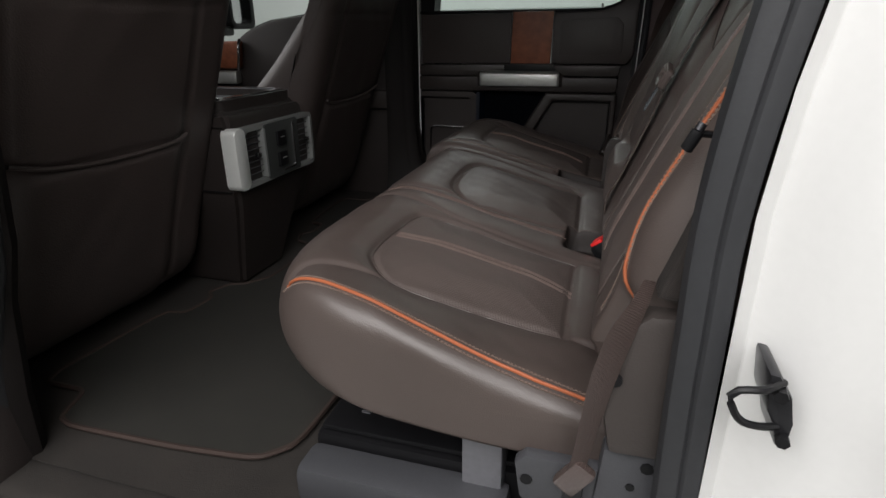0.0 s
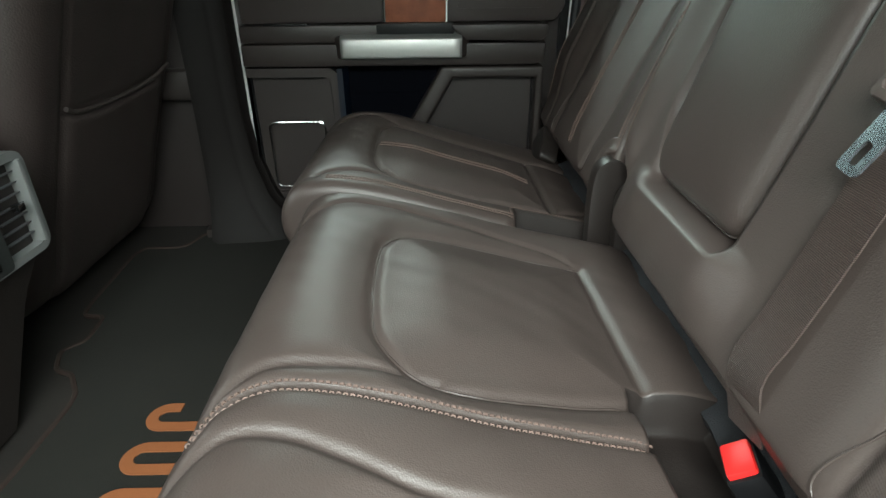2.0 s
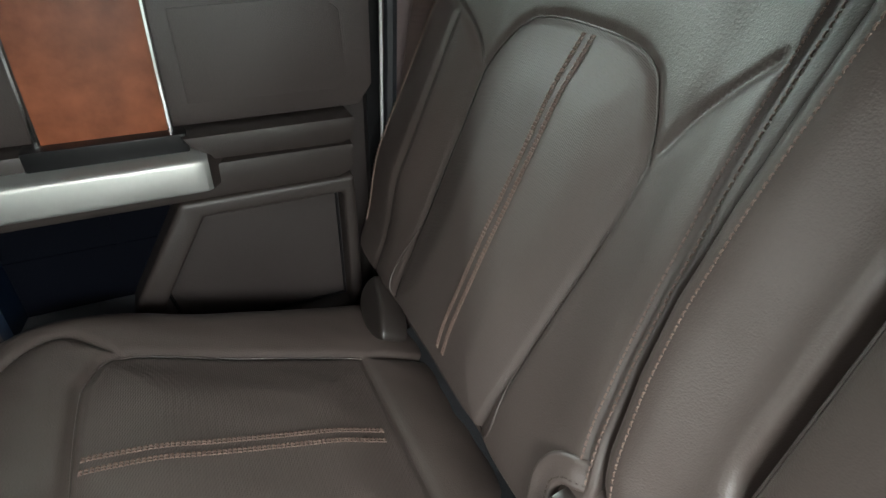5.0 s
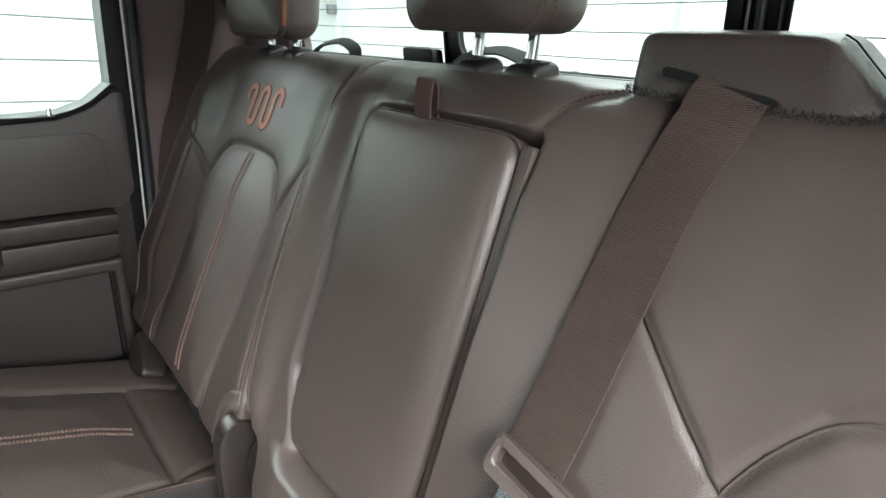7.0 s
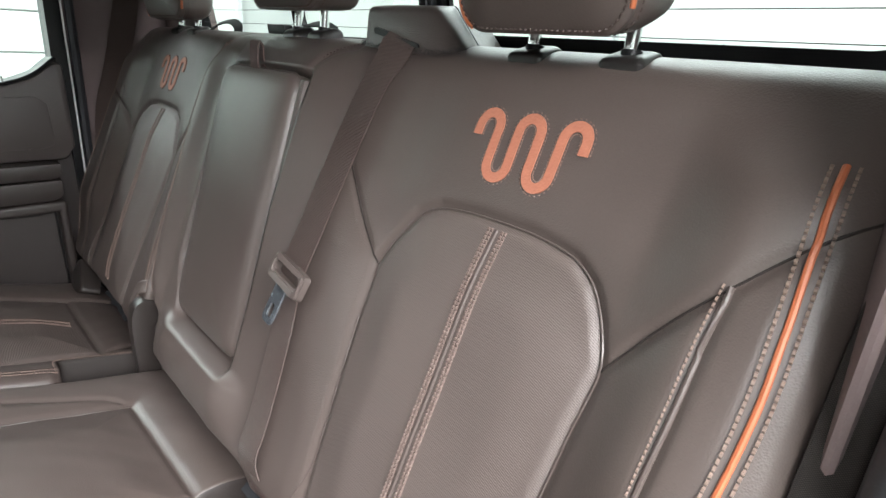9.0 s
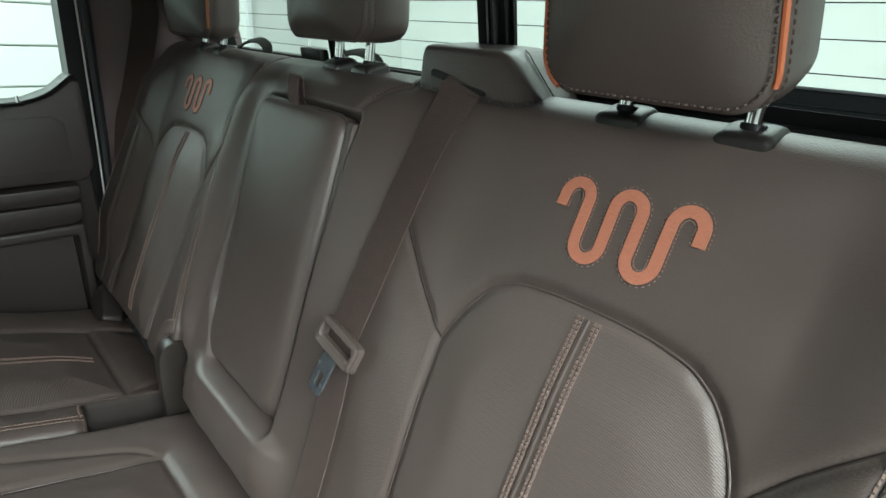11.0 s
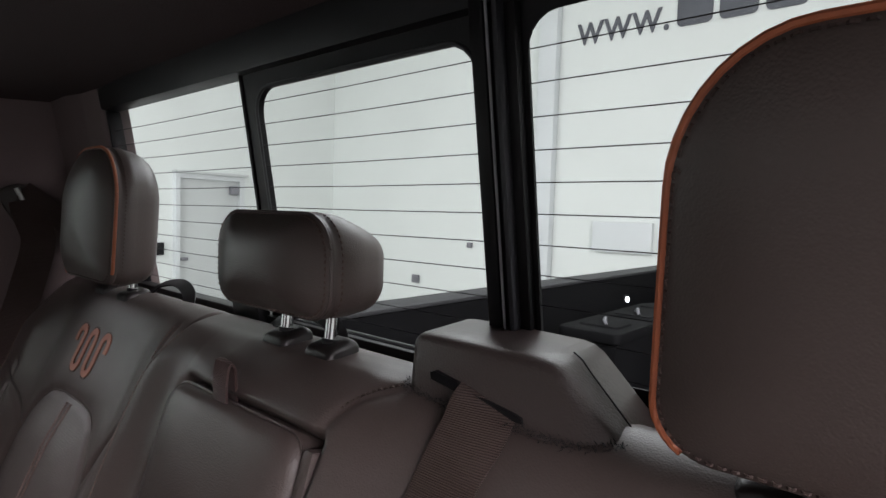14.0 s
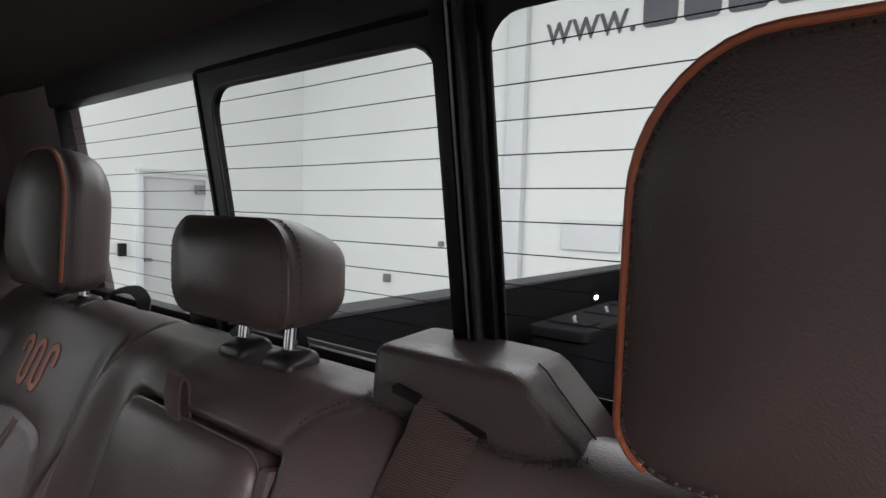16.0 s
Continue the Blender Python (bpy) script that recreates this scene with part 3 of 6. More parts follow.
body_side = bmesh.new()
levels = [0.05, 0.56, 0.64, 0.72, 0.82, 0.94, 1.06, 1.19]
rows_ = [[body_side.verts.new((x, y, z)) for x, y in jamb] for z in levels]
for a, b in zip(rows_, rows_[1:]):
    for i in range(len(jamb)):
        body_side.faces.new((a[i], a[(i + 1) % len(jamb)], b[(i + 1) % len(jamb)], b[i]))
bmesh.ops.recalc_face_normals(body_side, faces=body_side.faces[:])
structure("jamb_near", lean_back(body_side), PAINT, "glossy white painted door jamb of the truck body", "door jamb", True)
seal = spline([(0.276, -0.684, 1.16), (0.178, -0.684, 0.82), (0.153, -0.684, 0.68), (0.140, -0.684, 0.56), (0.140, -0.684, 0.44), (0.140, -0.684, 0.16), (0.10, -0.684, 0.08),
               (0.02, -0.684, 0.055), (-0.25, -0.684, 0.050), (-0.58, -0.684, 0.050), (-0.645, -0.684, 0.075), (-0.668, -0.684, 0.15), (-0.664, -0.684, 0.22), (-0.647, -0.684, 0.306), (-0.618, -0.684, 0.387), (-0.590, -0.684, 0.46),
               (-0.545, -0.684, 0.70), (-0.50, -0.684, 1.16)], 0.012)
bm = sweep(seal, [(-0.019, -0.012), (-0.013, -0.0165), (-0.006, -0.0170), (-0.0035, -0.0145), (-0.001, -0.0170), (0.006, -0.0175), (0.011, -0.015), (0.014, -0.004), (0.012, 0.008), (0.004, 0.016), (-0.004, 0.019), (-0.013, 0.017), (-0.019, 0.010), (-0.0215, 0.0)], (0, 1, 0.001))
structure("door_seal", bm, SEALRUBBER, "black rubber seal round the open rear doorway", "door seal", True)
structure("sill_near", box(-1.6, 0.16, -0.80, -0.675, -0.10, 0.045, 0.012), PAINT, "white painted door sill", "sill", True)
structure("sill_trim", box(-0.655, 0.118, -0.725, -0.670, 0.075, 0.1445, 0.012, 3), CARPET, "dark carpeted edge over the door sill", "trim", True)
bm = loft([[(-0.76, -0.70, z), (x - 0.02, -0.70, z), (x - 0.004, -0.676, z), (x, -0.660, z), (x - 0.010, -0.645, z), (x - 0.04, -0.632, z), (-0.76, -0.632, z)]
           for x, z in ((-0.630, 0.05), (-0.641, 0.145), (-0.634, 0.238), (-0.608, 0.372), (-0.578, 0.45), (-0.535, 0.70), (-0.50, 0.95), (-0.47, 1.13))])
structure("pillar_near", bm, DEEP, "dark trimmed middle pillar of the cab", "pillar", True)

# ---- rear bench ----
def back_x(z):
    return 0.225 + 0.453 * (z - 0.776)


CUSHION_OUTLINE = [(0.086, 0.330), (0.055, 0.345), (-0.05, 0.3736), (-0.15, 0.4006), (-0.225, 0.420), (-0.280, 0.427), (-0.314, 0.413),
                   (-0.331, 0.375), (-0.324, 0.335), (-0.29, 0.305), (-0.20, 0.292), (-0.05, 0.286), (0.06, 0.288), (0.092, 0.302)]
NEAR_PANEL = curve2([(0.030, -0.298), (-0.10, -0.298), (-0.19, -0.302), (-0.214, -0.330), (-0.219, -0.44), (-0.212, -0.497), (-0.172, -0.535), (-0.06, -0.527), (0.033, -0.514)])
MID_PANEL = curve2([(0.014, 0.070), (-0.10, 0.072), (-0.18, 0.066), (-0.208, 0.040), (-0.215, -0.002), (-0.212, -0.094), (-0.198, -0.147), (-0.154, -0.182), (-0.06, -0.176), (0.023, -0.161)])
FAR_PANEL = curve2([(0.017, 0.243), (-0.10, 0.234), (-0.192, 0.233), (-0.223, 0.250), (-0.243, 0.280), (-0.250, 0.34), (-0.251, 0.445), (-0.245, 0.478), (-0.217, 0.508), (-0.10, 0.492), (0.012, 0.477)])
SEAM_NEAR_OUT = curve2([(-0.318, -0.585), (-0.293, -0.560), (-0.259, -0.547), (-0.223, -0.540), (-0.190, -0.537), (-0.172, -0.535)])
SEAM_A = curve2([(-0.318, -0.290), (-0.305, -0.268), (-0.284, -0.255), (-0.248, -0.254), (-0.210, -0.264), (-0.158, -0.280), (-0.086, -0.284), (0.026, -0.293), (0.105, -0.291)])
SEAM_B = curve2([(-0.318, -0.246), (-0.306, -0.229), (-0.272, -0.212), (-0.238, -0.208), (-0.185, -0.208), (-0.107, -0.211), (0.004, -0.211)])
SEAM_C = curve2([(-0.318, -0.226), (-0.308, -0.210), (-0.280, -0.190), (-0.240, -0.182), (-0.195, -0.177), (-0.154, -0.180)])
SEAM_D = curve2([(-0.318, 0.072), (-0.305, 0.098), (-0.261, 0.126), (-0.213, 0.129), (-0.137, 0.121), (-0.026, 0.097), (0.008, 0.075)])
SEAM_FAR_OUT = curve2([(-0.33, 0.500), (-0.299, 0.535), (-0.268, 0.542), (-0.217, 0.508)])
SEAM_FAR_IN = curve2([(-0.318, 0.205), (-0.30, 0.222), (-0.270, 0.230), (-0.20, 0.233), (-0.10, 0.236)])
BACK_NEAR = [(0.033, -0.514), (0.105, -0.528)], [(0.030, -0.298), (0.033, -0.514)]


def groove(d, depth, width):
    return -depth * np.exp(-(d / width) ** 2)


def on_top(nz):
    return np.clip((nz - 0.25) / 0.4, 0, 1)


def wrinkles(x, y, amp, f):
    """Slight folds of the leather."""
    return amp * (np.sin(f * x + 2.1 * np.sin(17 * y) + 9 * y) * np.sin(0.6 * f * y + 3.3 * np.sin(13 * x)))


def cushion_relief(panels, seams, soft):
    def relief(x, y, z, nx, nz):
        t = on_top(nz)
        h, cut = np.zeros_like(x), np.zeros_like(x)
        for poly in panels:
            d = to_line(x, y, poly + [poly[0]])
            ins = within(x, y, poly)
            cut = np.minimum(cut, groove(d, 0.0050, 0.0052) + groove(np.where(ins, 9, d), 0.0055, 0.022))
            h += np.where(ins, -0.0055 + 0.0085 * smooth01(d / 0.07), 0)
        for line in seams:
            cut = np.minimum(cut, groove(to_line(x, y, line), 0.0050, 0.0046) + groove(to_line(x, y, line), 0.0025, 0.018))
        for (x0, x1, y0, y1, deep) in soft:
            k = smooth01((x - x0) / 0.012) * smooth01((x1 - x) / 0.012) * smooth01((y - y0) / 0.016) * smooth01((y1 - y) / 0.016)
            h -= deep * k
        h += wrinkles(x, y, 0.0004, 60) + wrinkles(y, x, 0.00025, 140) + 0.0004 * np.sin(23 * x + 31 * y) * np.sin(11 * x - 19 * y)
        return (h + cut) * t
    return relief


bench = thing("rear_bench_seat", "brown leather double rear seat with orange piping, emblem and stowed armrest", "seat", "rear seats", at=(-0.1, -0.23, 0.29))
relief_60 = cushion_relief([NEAR_PANEL, MID_PANEL], [SEAM_NEAR_OUT, SEAM_A, SEAM_B, SEAM_C, SEAM_D, *BACK_NEAR],
                           [(0.002, 0.16, -0.262, -0.142, 0.036)])
BENCH_OUTLINE = [(x + (0.016 if x > 0.05 else 0.0), z) for x, z in CUSHION_OUTLINE]
pad = Padded(BENCH_OUTLINE, -0.640, 0.158, 0.042, 0.016, relief_60, corner0=0.13, from_x=0.06, span=0.32, under=True)
ins_n, ins_m, pocket_faces, rest = pad.build([lambda x, y, z: within(x, y, NEAR_PANEL) & (z > 0.33), lambda x, y, z: within(x, y, MID_PANEL) & (z > 0.33), lambda x, y, z: (x > 0.004) & (y > -0.260) & (y < -0.144) & (z > 0.31)])
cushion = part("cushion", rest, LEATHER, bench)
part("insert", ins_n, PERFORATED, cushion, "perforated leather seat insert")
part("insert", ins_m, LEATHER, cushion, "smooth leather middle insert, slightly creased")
part("dark_recess", pocket_faces, DARKBROWN, cushion, "darker faces of the buckle pocket")


def beside(line, o):
    """The line moved to its side."""
    out = []
    for i, (a, b) in enumerate(line):
        (c, d), (e, f) = line[max(0, i - 1)], line[min(len(line) - 1, i + 1)]
        n = math.hypot(e - c, f - d) + 1e-9
        out.append((a - (f - d) / n * o, b + (e - c) / n * o))
    return out


def stitched(pad, line, parent, mat, offsets, axis="x", length=0.0030, gap=0.0018, r=0.0007, label=""):
    """Rows of thread beside a line on a padded body."""
    bm = bmesh.new()
    line = curve2(line)
    for o in offsets:
        p, ups = pad.lay(beside(line, o), 0.0008, axis)
        ups = [Vector(u) for u in ups]
        for _ in range(10):
            p, ups = ([q[0]] + [(a + b * 2 + c) / 4 for a, b, c in zip(q, q[1:], q[2:])] + [q[-1]] for q in (p, ups))
        stitches(p, ups, bm=bm, length=length, gap=gap, r=r)
    return part("stitching", bm, mat, parent, label, kind="stuff")


def piped(pad, line, parent, axis="x", offsets=(-0.0060, 0.0060)):
    p, ups = pad.lay(line, 0.0010, axis)
    part("piping", sweep(p, circle(0.0020, 8), ups), ORANGE, parent, "orange leather piping")
    stitched(pad, line, parent, THREAD, offsets, axis, 0.0026, 0.0015, 0.00075, label="beige thread along the piping")


def edging(pad, poly, parent, axis):
    """The thin seam edge round an insert."""
    p, ups = pad.lay(poly, 0.0008, axis)
    for _ in range(6):
        p = [p[0]] + [(a + b * 2 + c) / 4 for a, b, c in zip(p, p[1:], p[2:])] + [p[-1]]
    part("seam_edge", sweep(p, circle(0.0009, 6), ups), LEATHER, parent)


edging(pad, NEAR_PANEL, cushion, "x")
edging(pad, MID_PANEL, cushion, "x")
piped(pad, curve2([(-0.319, -0.584), (-0.305, -0.594), (-0.27, -0.606), (-0.22, -0.613), (-0.15, -0.617), (-0.05, -0.618), (0.04, -0.620), (0.080, -0.622)]), cushion)
centre_n = [(-0.209 + 0.0119 * i, -0.405 + 0.0004 * i) for i in range(21)]
stitched(pad, centre_n, cushion, THREAD_ROSE, (-0.0072, -0.0034, 0.0034, 0.0072), "x", 0.0024, 0.0010, 0.0008)
stitched(pad, SEAM_B, cushion, THREAD_DARK, (-0.005, 0.005))

far_seat = thing("rear_single_seat", "brown leather single rear seat with stitched inserts and orange emblem", "seat", "rear seats", at=(-0.1, 0.38, 0.29))
relief_40 = cushion_relief([FAR_PANEL], [SEAM_FAR_OUT, SEAM_FAR_IN, [(0.012, 0.477), (0.105, 0.455)], [(0.017, 0.243), (0.105, 0.275)]],
                           [(-0.048, 0.16, 0.10, 0.224, 0.048)])
FAR_OUTLINE = [(x - 0.034 * max(0.0, (-0.15 - x) / 0.18), z + (0.006 if x < -0.2 and z > 0.33 else 0)) for x, z in CUSHION_OUTLINE]
pad = Padded(FAR_OUTLINE, 0.163, 0.590, 0.018, 0.040, relief_40, corner1=0.05, under=True)
ins, pocket_faces, rest = pad.build([lambda x, y, z: within(x, y, FAR_PANEL) & (z > 0.33), lambda x, y, z: (x > -0.046) & (y > 0.1685) & (y < 0.2225) & (z > 0.31)])
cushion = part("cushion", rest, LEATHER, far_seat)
part("dark_recess", pocket_faces, DARKBROWN, cushion, "darker faces of the seat pocket")
part("insert", ins, PERFORATED, cushion, "perforated leather seat insert")
edging(pad, FAR_PANEL, cushion, "x")
centre_f = [(-0.245 + 0.01205 * i, 0.377 - 0.001 * i) for i in range(21)]
stitched(pad, centre_f, cushion, THREAD_DARK, (-0.0074, -0.0046, 0.0046, 0.0074), "x", 0.0026, 0.0014)
stitched(pad, [(-0.30 + 0.013 * i, 0.186) for i in range(20)], cushion, THREAD_DARK, (-0.004, 0.004))


stitched(pad, curve2([(-0.052, 0.168), (-0.053, 0.215), (-0.047, 0.227), (-0.030, 0.229), (0.070, 0.227)]), cushion, THREAD_DARK, (0.0,), "x", 0.0026, 0.0018, 0.0005)

# ---- rear backrests ----
BACK_OUTLINE = [(0.063, 0.392), (0.0625, 0.412), (0.10, 0.50), (0.1453, 0.60), (0.1906, 0.70), (0.2313, 0.79), (0.2455, 0.819), (0.262, 0.836),
                (0.288, 0.842), (0.312, 0.828), (0.316, 0.78), (0.25, 0.58), (0.15, 0.40), (0.10, 0.372), (0.074, 0.376)]
PANEL_HALF = [(0.280, 0.647), (0.292, 0.672), (0.312, 0.699), (0.335, 0.710), (0.37, 0.714), (0.438, 0.714), (0.477, 0.708), (0.497, 0.696), (0.512, 0.676), (0.523, 0.650),
              (0.518, 0.60), (0.512, 0.50), (0.508, 0.392), (0.300, 0.392), (0.292, 0.47), (0.281, 0.597)]
NB = [(-y, z) for y, z in PANEL_HALF]
FB = PANEL_HALF


def front_of(nx):
    return np.clip((-nx - 0.2) / 0.4, 0, 1)


def back_relief(panels, seams, recess=None):
    def relief(x, y, z, nx, nz):
        t = front_of(nx)
        h, cut = np.zeros_like(x), np.zeros_like(x)
        for poly in panels:
            d = to_line(y, z, poly + [poly[0]])
            ins = within(y, z, poly)
            cut = np.minimum(cut, groove(d, 0.0044, 0.0046) + groove(np.where(ins, 9, d), 0.0028, 0.02))
            h += np.where(ins, -0.0028 + 0.0068 * smooth01(d / 0.06), 0)
        for line, depth in seams:
            d = to_line(y, z, line)
            cut = np.minimum(cut, groove(d, depth, 0.0040) + groove(d, depth * 0.4, 0.016))
        h += wrinkles(y, z, 0.0005, 55)
        h += 0.020 * smooth01((np.abs(y) - 0.520) / 0.065) * smooth01((z - 0.43) / 0.10) * smooth01((0.83 - z) / 0.07)
        h -= 0.045 * smooth01((0.470 - z - 0.25 * (-0.62 - y)) / 0.022) * smooth01((-y - 0.596) / 0.030)
        if not recess:
            h += 0.010 * smooth01((0.270 - y) / 0.070) * smooth01((z - 0.40) / 0.08) * smooth01((0.85 - z) / 0.06)
        if recess:
            y0, y1, z0, z1, deep = recess
            start = np.interp(z, [0.40, 0.647, 0.72, 0.78], [-0.292, -0.287, -0.285, -0.290])
            wide = np.interp(z, [0.40, 0.647, 0.72, 0.78], [0.070, 0.070, 0.130, 0.200])
            h += np.interp(y, [-0.16, -0.09, 0.06, 0.12], [0.010, 0.022, 0.022, 0.010]) * smooth01((z - 0.45) / 0.22) * smooth01((y - start) / wide) * smooth01((0.86 - z) / 0.08)
            h += 0.010 * smooth01((z - 0.58) / 0.20) * smooth01((y + 0.21) / 0.12) * smooth01((0.85 - z) / 0.05)
            h += 0.014 * smooth01((0.474 - z) / 0.020) * smooth01((z - 0.38) / 0.06) * smooth01((y + 0.160) / 0.070) * smooth01((0.135 - y) / 0.080)
            k = smooth01((y - y0) / 0.008) * smooth01((y1 + 0.014 - 0.034 * smooth01((0.545 - z) / 0.07) - y) / 0.034) * smooth01((z - z0 + 0.014) / 0.034) * smooth01((z1 - z) / 0.010)
            h = h - deep * k
            h += 0.010 * smooth01((y - 0.130) / 0.040) * smooth01((z - 0.44) / 0.05) * smooth01((0.83 - z) / 0.06)
            low = np.interp(y, [0.105, 0.118, 0.130, 0.145, 0.165, 0.185], [0.380, 0.425, 0.446, 0.452, 0.457, 0.466])
            h -= 0.040 * smooth01((low - z) / 0.016) * smooth01((y - 0.108) / 0.015)
        return (h + cut) * t
    return relief


N_SEAM_IN = curve2([(-0.280, 0.646), (-0.265, 0.660), (-0.249, 0.674), (-0.211, 0.710), (-0.196, 0.724)])
N_SEAM_OUT = curve2([(-0.523, 0.650), (-0.551, 0.686), (-0.581, 0.718), (-0.607, 0.745), (-0.640, 0.775)])
N_BOLSTER = curve2([(-0.611, 0.79), (-0.614, 0.737), (-0.616, 0.703), (-0.617, 0.668), (-0.614, 0.62), (-0.608, 0.575), (-0.604, 0.535), (-0.606, 0.505), (-0.612, 0.475), (-0.617, 0.460)])
N_ARC = curve2([(-0.098, 0.772), (-0.097, 0.790), (-0.099, 0.804), (-0.107, 0.816), (-0.118, 0.825), (-0.132, 0.831)])
N_STRIP = curve2([(-0.584, 0.721), (-0.581, 0.686), (-0.580, 0.648), (-0.578, 0.60), (-0.575, 0.50), (-0.576, 0.42)])
F_SEAM_IN = curve2([(0.280, 0.647), (0.258, 0.690), (0.222, 0.725)])
F_SEAM_OUT = curve2([(0.523, 0.650), (0.560, 0.685), (0.630, 0.712)])
F_EDGE = curve2([(0.200, 0.466), (0.1985, 0.50), (0.1975, 0.55), (0.1985, 0.602), (0.2045, 0.660), (0.210, 0.732), (0.212, 0.80), (0.212, 0.826)])
RECESS = (-0.106, 0.110, 0.468, 0.794, 0.050)

relief_b60 = back_relief([NB], [(N_SEAM_IN, 0.0022), (N_SEAM_OUT, 0.004), (N_BOLSTER, 0.0012), (N_STRIP, 0.0035), (N_ARC, 0.0028)], RECESS)


def gap_bend(z):
    """The gap between the two backrests bends with height."""
    return np.interp(z, [0.44, 0.47, 0.50, 0.55, 0.60, 0.66, 0.74, 0.82], [-0.017, -0.015, -0.004, 0.006, 0.011, 0.010, 0.005, 0.0])


pad_b = Padded(BACK_OUTLINE, -0.648, 0.185, 0.040, 0.008, relief_b60, shift=lambda y, z: gap_bend(z) * smooth01((y - 0.120) / 0.055))
ins, rest = pad_b.build([lambda x, y, z: within(y, z, NB) & (x < back_x(z) + 0.03)])
back_60 = part("backrest", rest, LEATHER, bench)
part("insert", ins, PERFORATED, back_60, "perforated leather backrest insert")
edging(pad_b, curve2(NB), back_60, "y")
centre_b = [(-0.403, 0.708 - 0.012 * i) for i in range(25)]
stitched(pad_b, centre_b, back_60, THREAD_ROSE, (-0.0098, -0.0066, 0.0042, 0.0074), "y", 0.0026, 0.0010, 0.0008)
p, ups = pad_b.lay(centre_b, 0.0004, "y")
part("cord", sweep(p, circle(0.0017, 6), ups), LEATHER, back_60)
for line in (N_SEAM_IN, N_SEAM_OUT):
    p, ups = pad_b.lay(line, 0.0004, "y")
    part("seam", sweep(p, circle(0.0009, 6), ups), DARKBROWN, back_60, "dark sewn seam between leather pieces")

relief_b40 = back_relief([FB], [(F_SEAM_IN, 0.004), (F_SEAM_OUT, 0.004), (F_EDGE, 0.0030), (curve2([(0.581, 0.718), (0.575, 0.60), (0.57, 0.40)]), 0.003)])
pad_f = Padded(BACK_OUTLINE, 0.1885, 0.660, 0.006, 0.034, relief_b40, shift=lambda y, z: gap_bend(z) * smooth01((0.270 - y) / 0.060))
ins, rest = pad_f.build([lambda x, y, z: within(y, z, FB) & (x < back_x(z) + 0.03)])
back_40 = part("backrest", rest, LEATHER, far_seat)
part("insert", ins, PERFORATED, back_40, "perforated leather backrest insert")
edging(pad_f, curve2(FB), back_40, "y")
stitched(pad_f, [(0.386 + 0.03 * (z - 0.42), z) for y, z in centre_b], back_40, THREAD_DARK, (-0.0074, -0.0046, 0.0046, 0.0074), "y", 0.0026, 0.0014)
stitched(pad_f, F_EDGE, back_40, THREAD_DARK, (-0.0048, 0.0048), "y", 0.0034, 0.0018, 0.00055)
stitched(pad_b, [(0.174, 0.47 + 0.0125 * i) for i in range(29)], back_60, THREAD_DARK, (0.0,), "y", 0.0034, 0.0018, 0.0005)
piped(pad_b, N_BOLSTER, back_60, "y")
stitched(pad_b, N_ARC, back_60, THREAD_DULL, (-0.0040,), "y", 0.0026, 0.0016, 0.0006)
p, ups = pad_b.lay(N_STRIP, 0.0012, "y")
part("cord", sweep(p, circle(0.0020, 8), ups), LEATHER, back_60, "rolled leather cord along the bolster")
stitched(pad_b, N_STRIP, back_60, THREAD, (0.0046,), "y", 0.0024, 0.0014, 0.00055)
stitched(pad_f, [(0.632, 0.775 - 0.0125 * i) for i in range(28)], back_40, THREAD, (0.0,), "y", 0.003, 0.002, 0.0008)

# armrest folded up into the backrest
ARM = pose(0.192, 0, 0.797, 0, 17.0, 0)
rings = []
for i, d in ((0.004, 0.060), (0.0, 0.054), (0.0, 0.014), (0.001, 0.008), (0.004, 0.003), (0.009, 0.0), (0.018, -0.0025), (0.034, -0.0045), (0.060, -0.006), (0.088, -0.0065)):
    rings.append([ARM @ Vector((d, y, z)) for y, z in rounded(-0.092 + i, 0.106 - i, -0.344 + i, 0.008 - i, max(0.022 - 0.2 * i, 0.004))])
arm = part("armrest", loft(rings), LEATHER, bench, "leather armrest folded up into the backrest", sharp=80)
part("side_panel", box(0.006, 0.056, -0.1045, -0.0925, -0.338, 0.003, 0.005, 2, ARM), LEATHER, arm)
seam = [ARM @ Vector((0.0105, y, z)) for y, z in rounded(-0.0925, 0.1065, -0.3445, 0.0085, 0.022)]
part("seam_edge", tube(seam, 0.0012, 6, True), LEATHER, arm)

# emblem: a ribbon wound in bends
def winding():
    """The ribbon's middle line: legs joined by half rounds, with a hook at each end."""
    r, out = 0.0110, [(-0.055, -0.003)]
    for i in range(5):
        up = 1 if i % 2 == 0 else -1
        c = (-0.044 + 0.022 * i, 0.0055 if up > 0 else -0.0235)
        out += [(c[0] - r * math.cos(radians(15 * k)), c[1] + up * r * math.sin(radians(15 * k))) for k in range(13)]
    return out + [(0.055, -0.004)]


EMBLEM = winding()


def emblem(parent, yc, pad):
    line = [(v.x, v.y) for v in spline([(yc - a * 0.96, 0.776 + b * 0.94, 0) for a, b in EMBLEM], 0.002)]
    p, ups = pad.lay(line, 0.0006, "y")
    part("emblem", sweep(p, flat(0.0084, 0.0014), (-1, 0, 0.453)), ORANGE_PALE, parent, "orange leather emblem in a winding ribbon shape")
    bm = bmesh.new()
    for o in (-0.0059, 0.0059):
        stitches(p, [(-1, 0, 0.453)] * len(p), 0.0017, 0.0010, 0.00034, o, bm=bm)
    part("emblem_stitching", bm, THREAD_DARK, parent, kind="stuff")


emblem(back_60, -0.402, pad_b)
emblem(back_40, 0.408, pad_f)


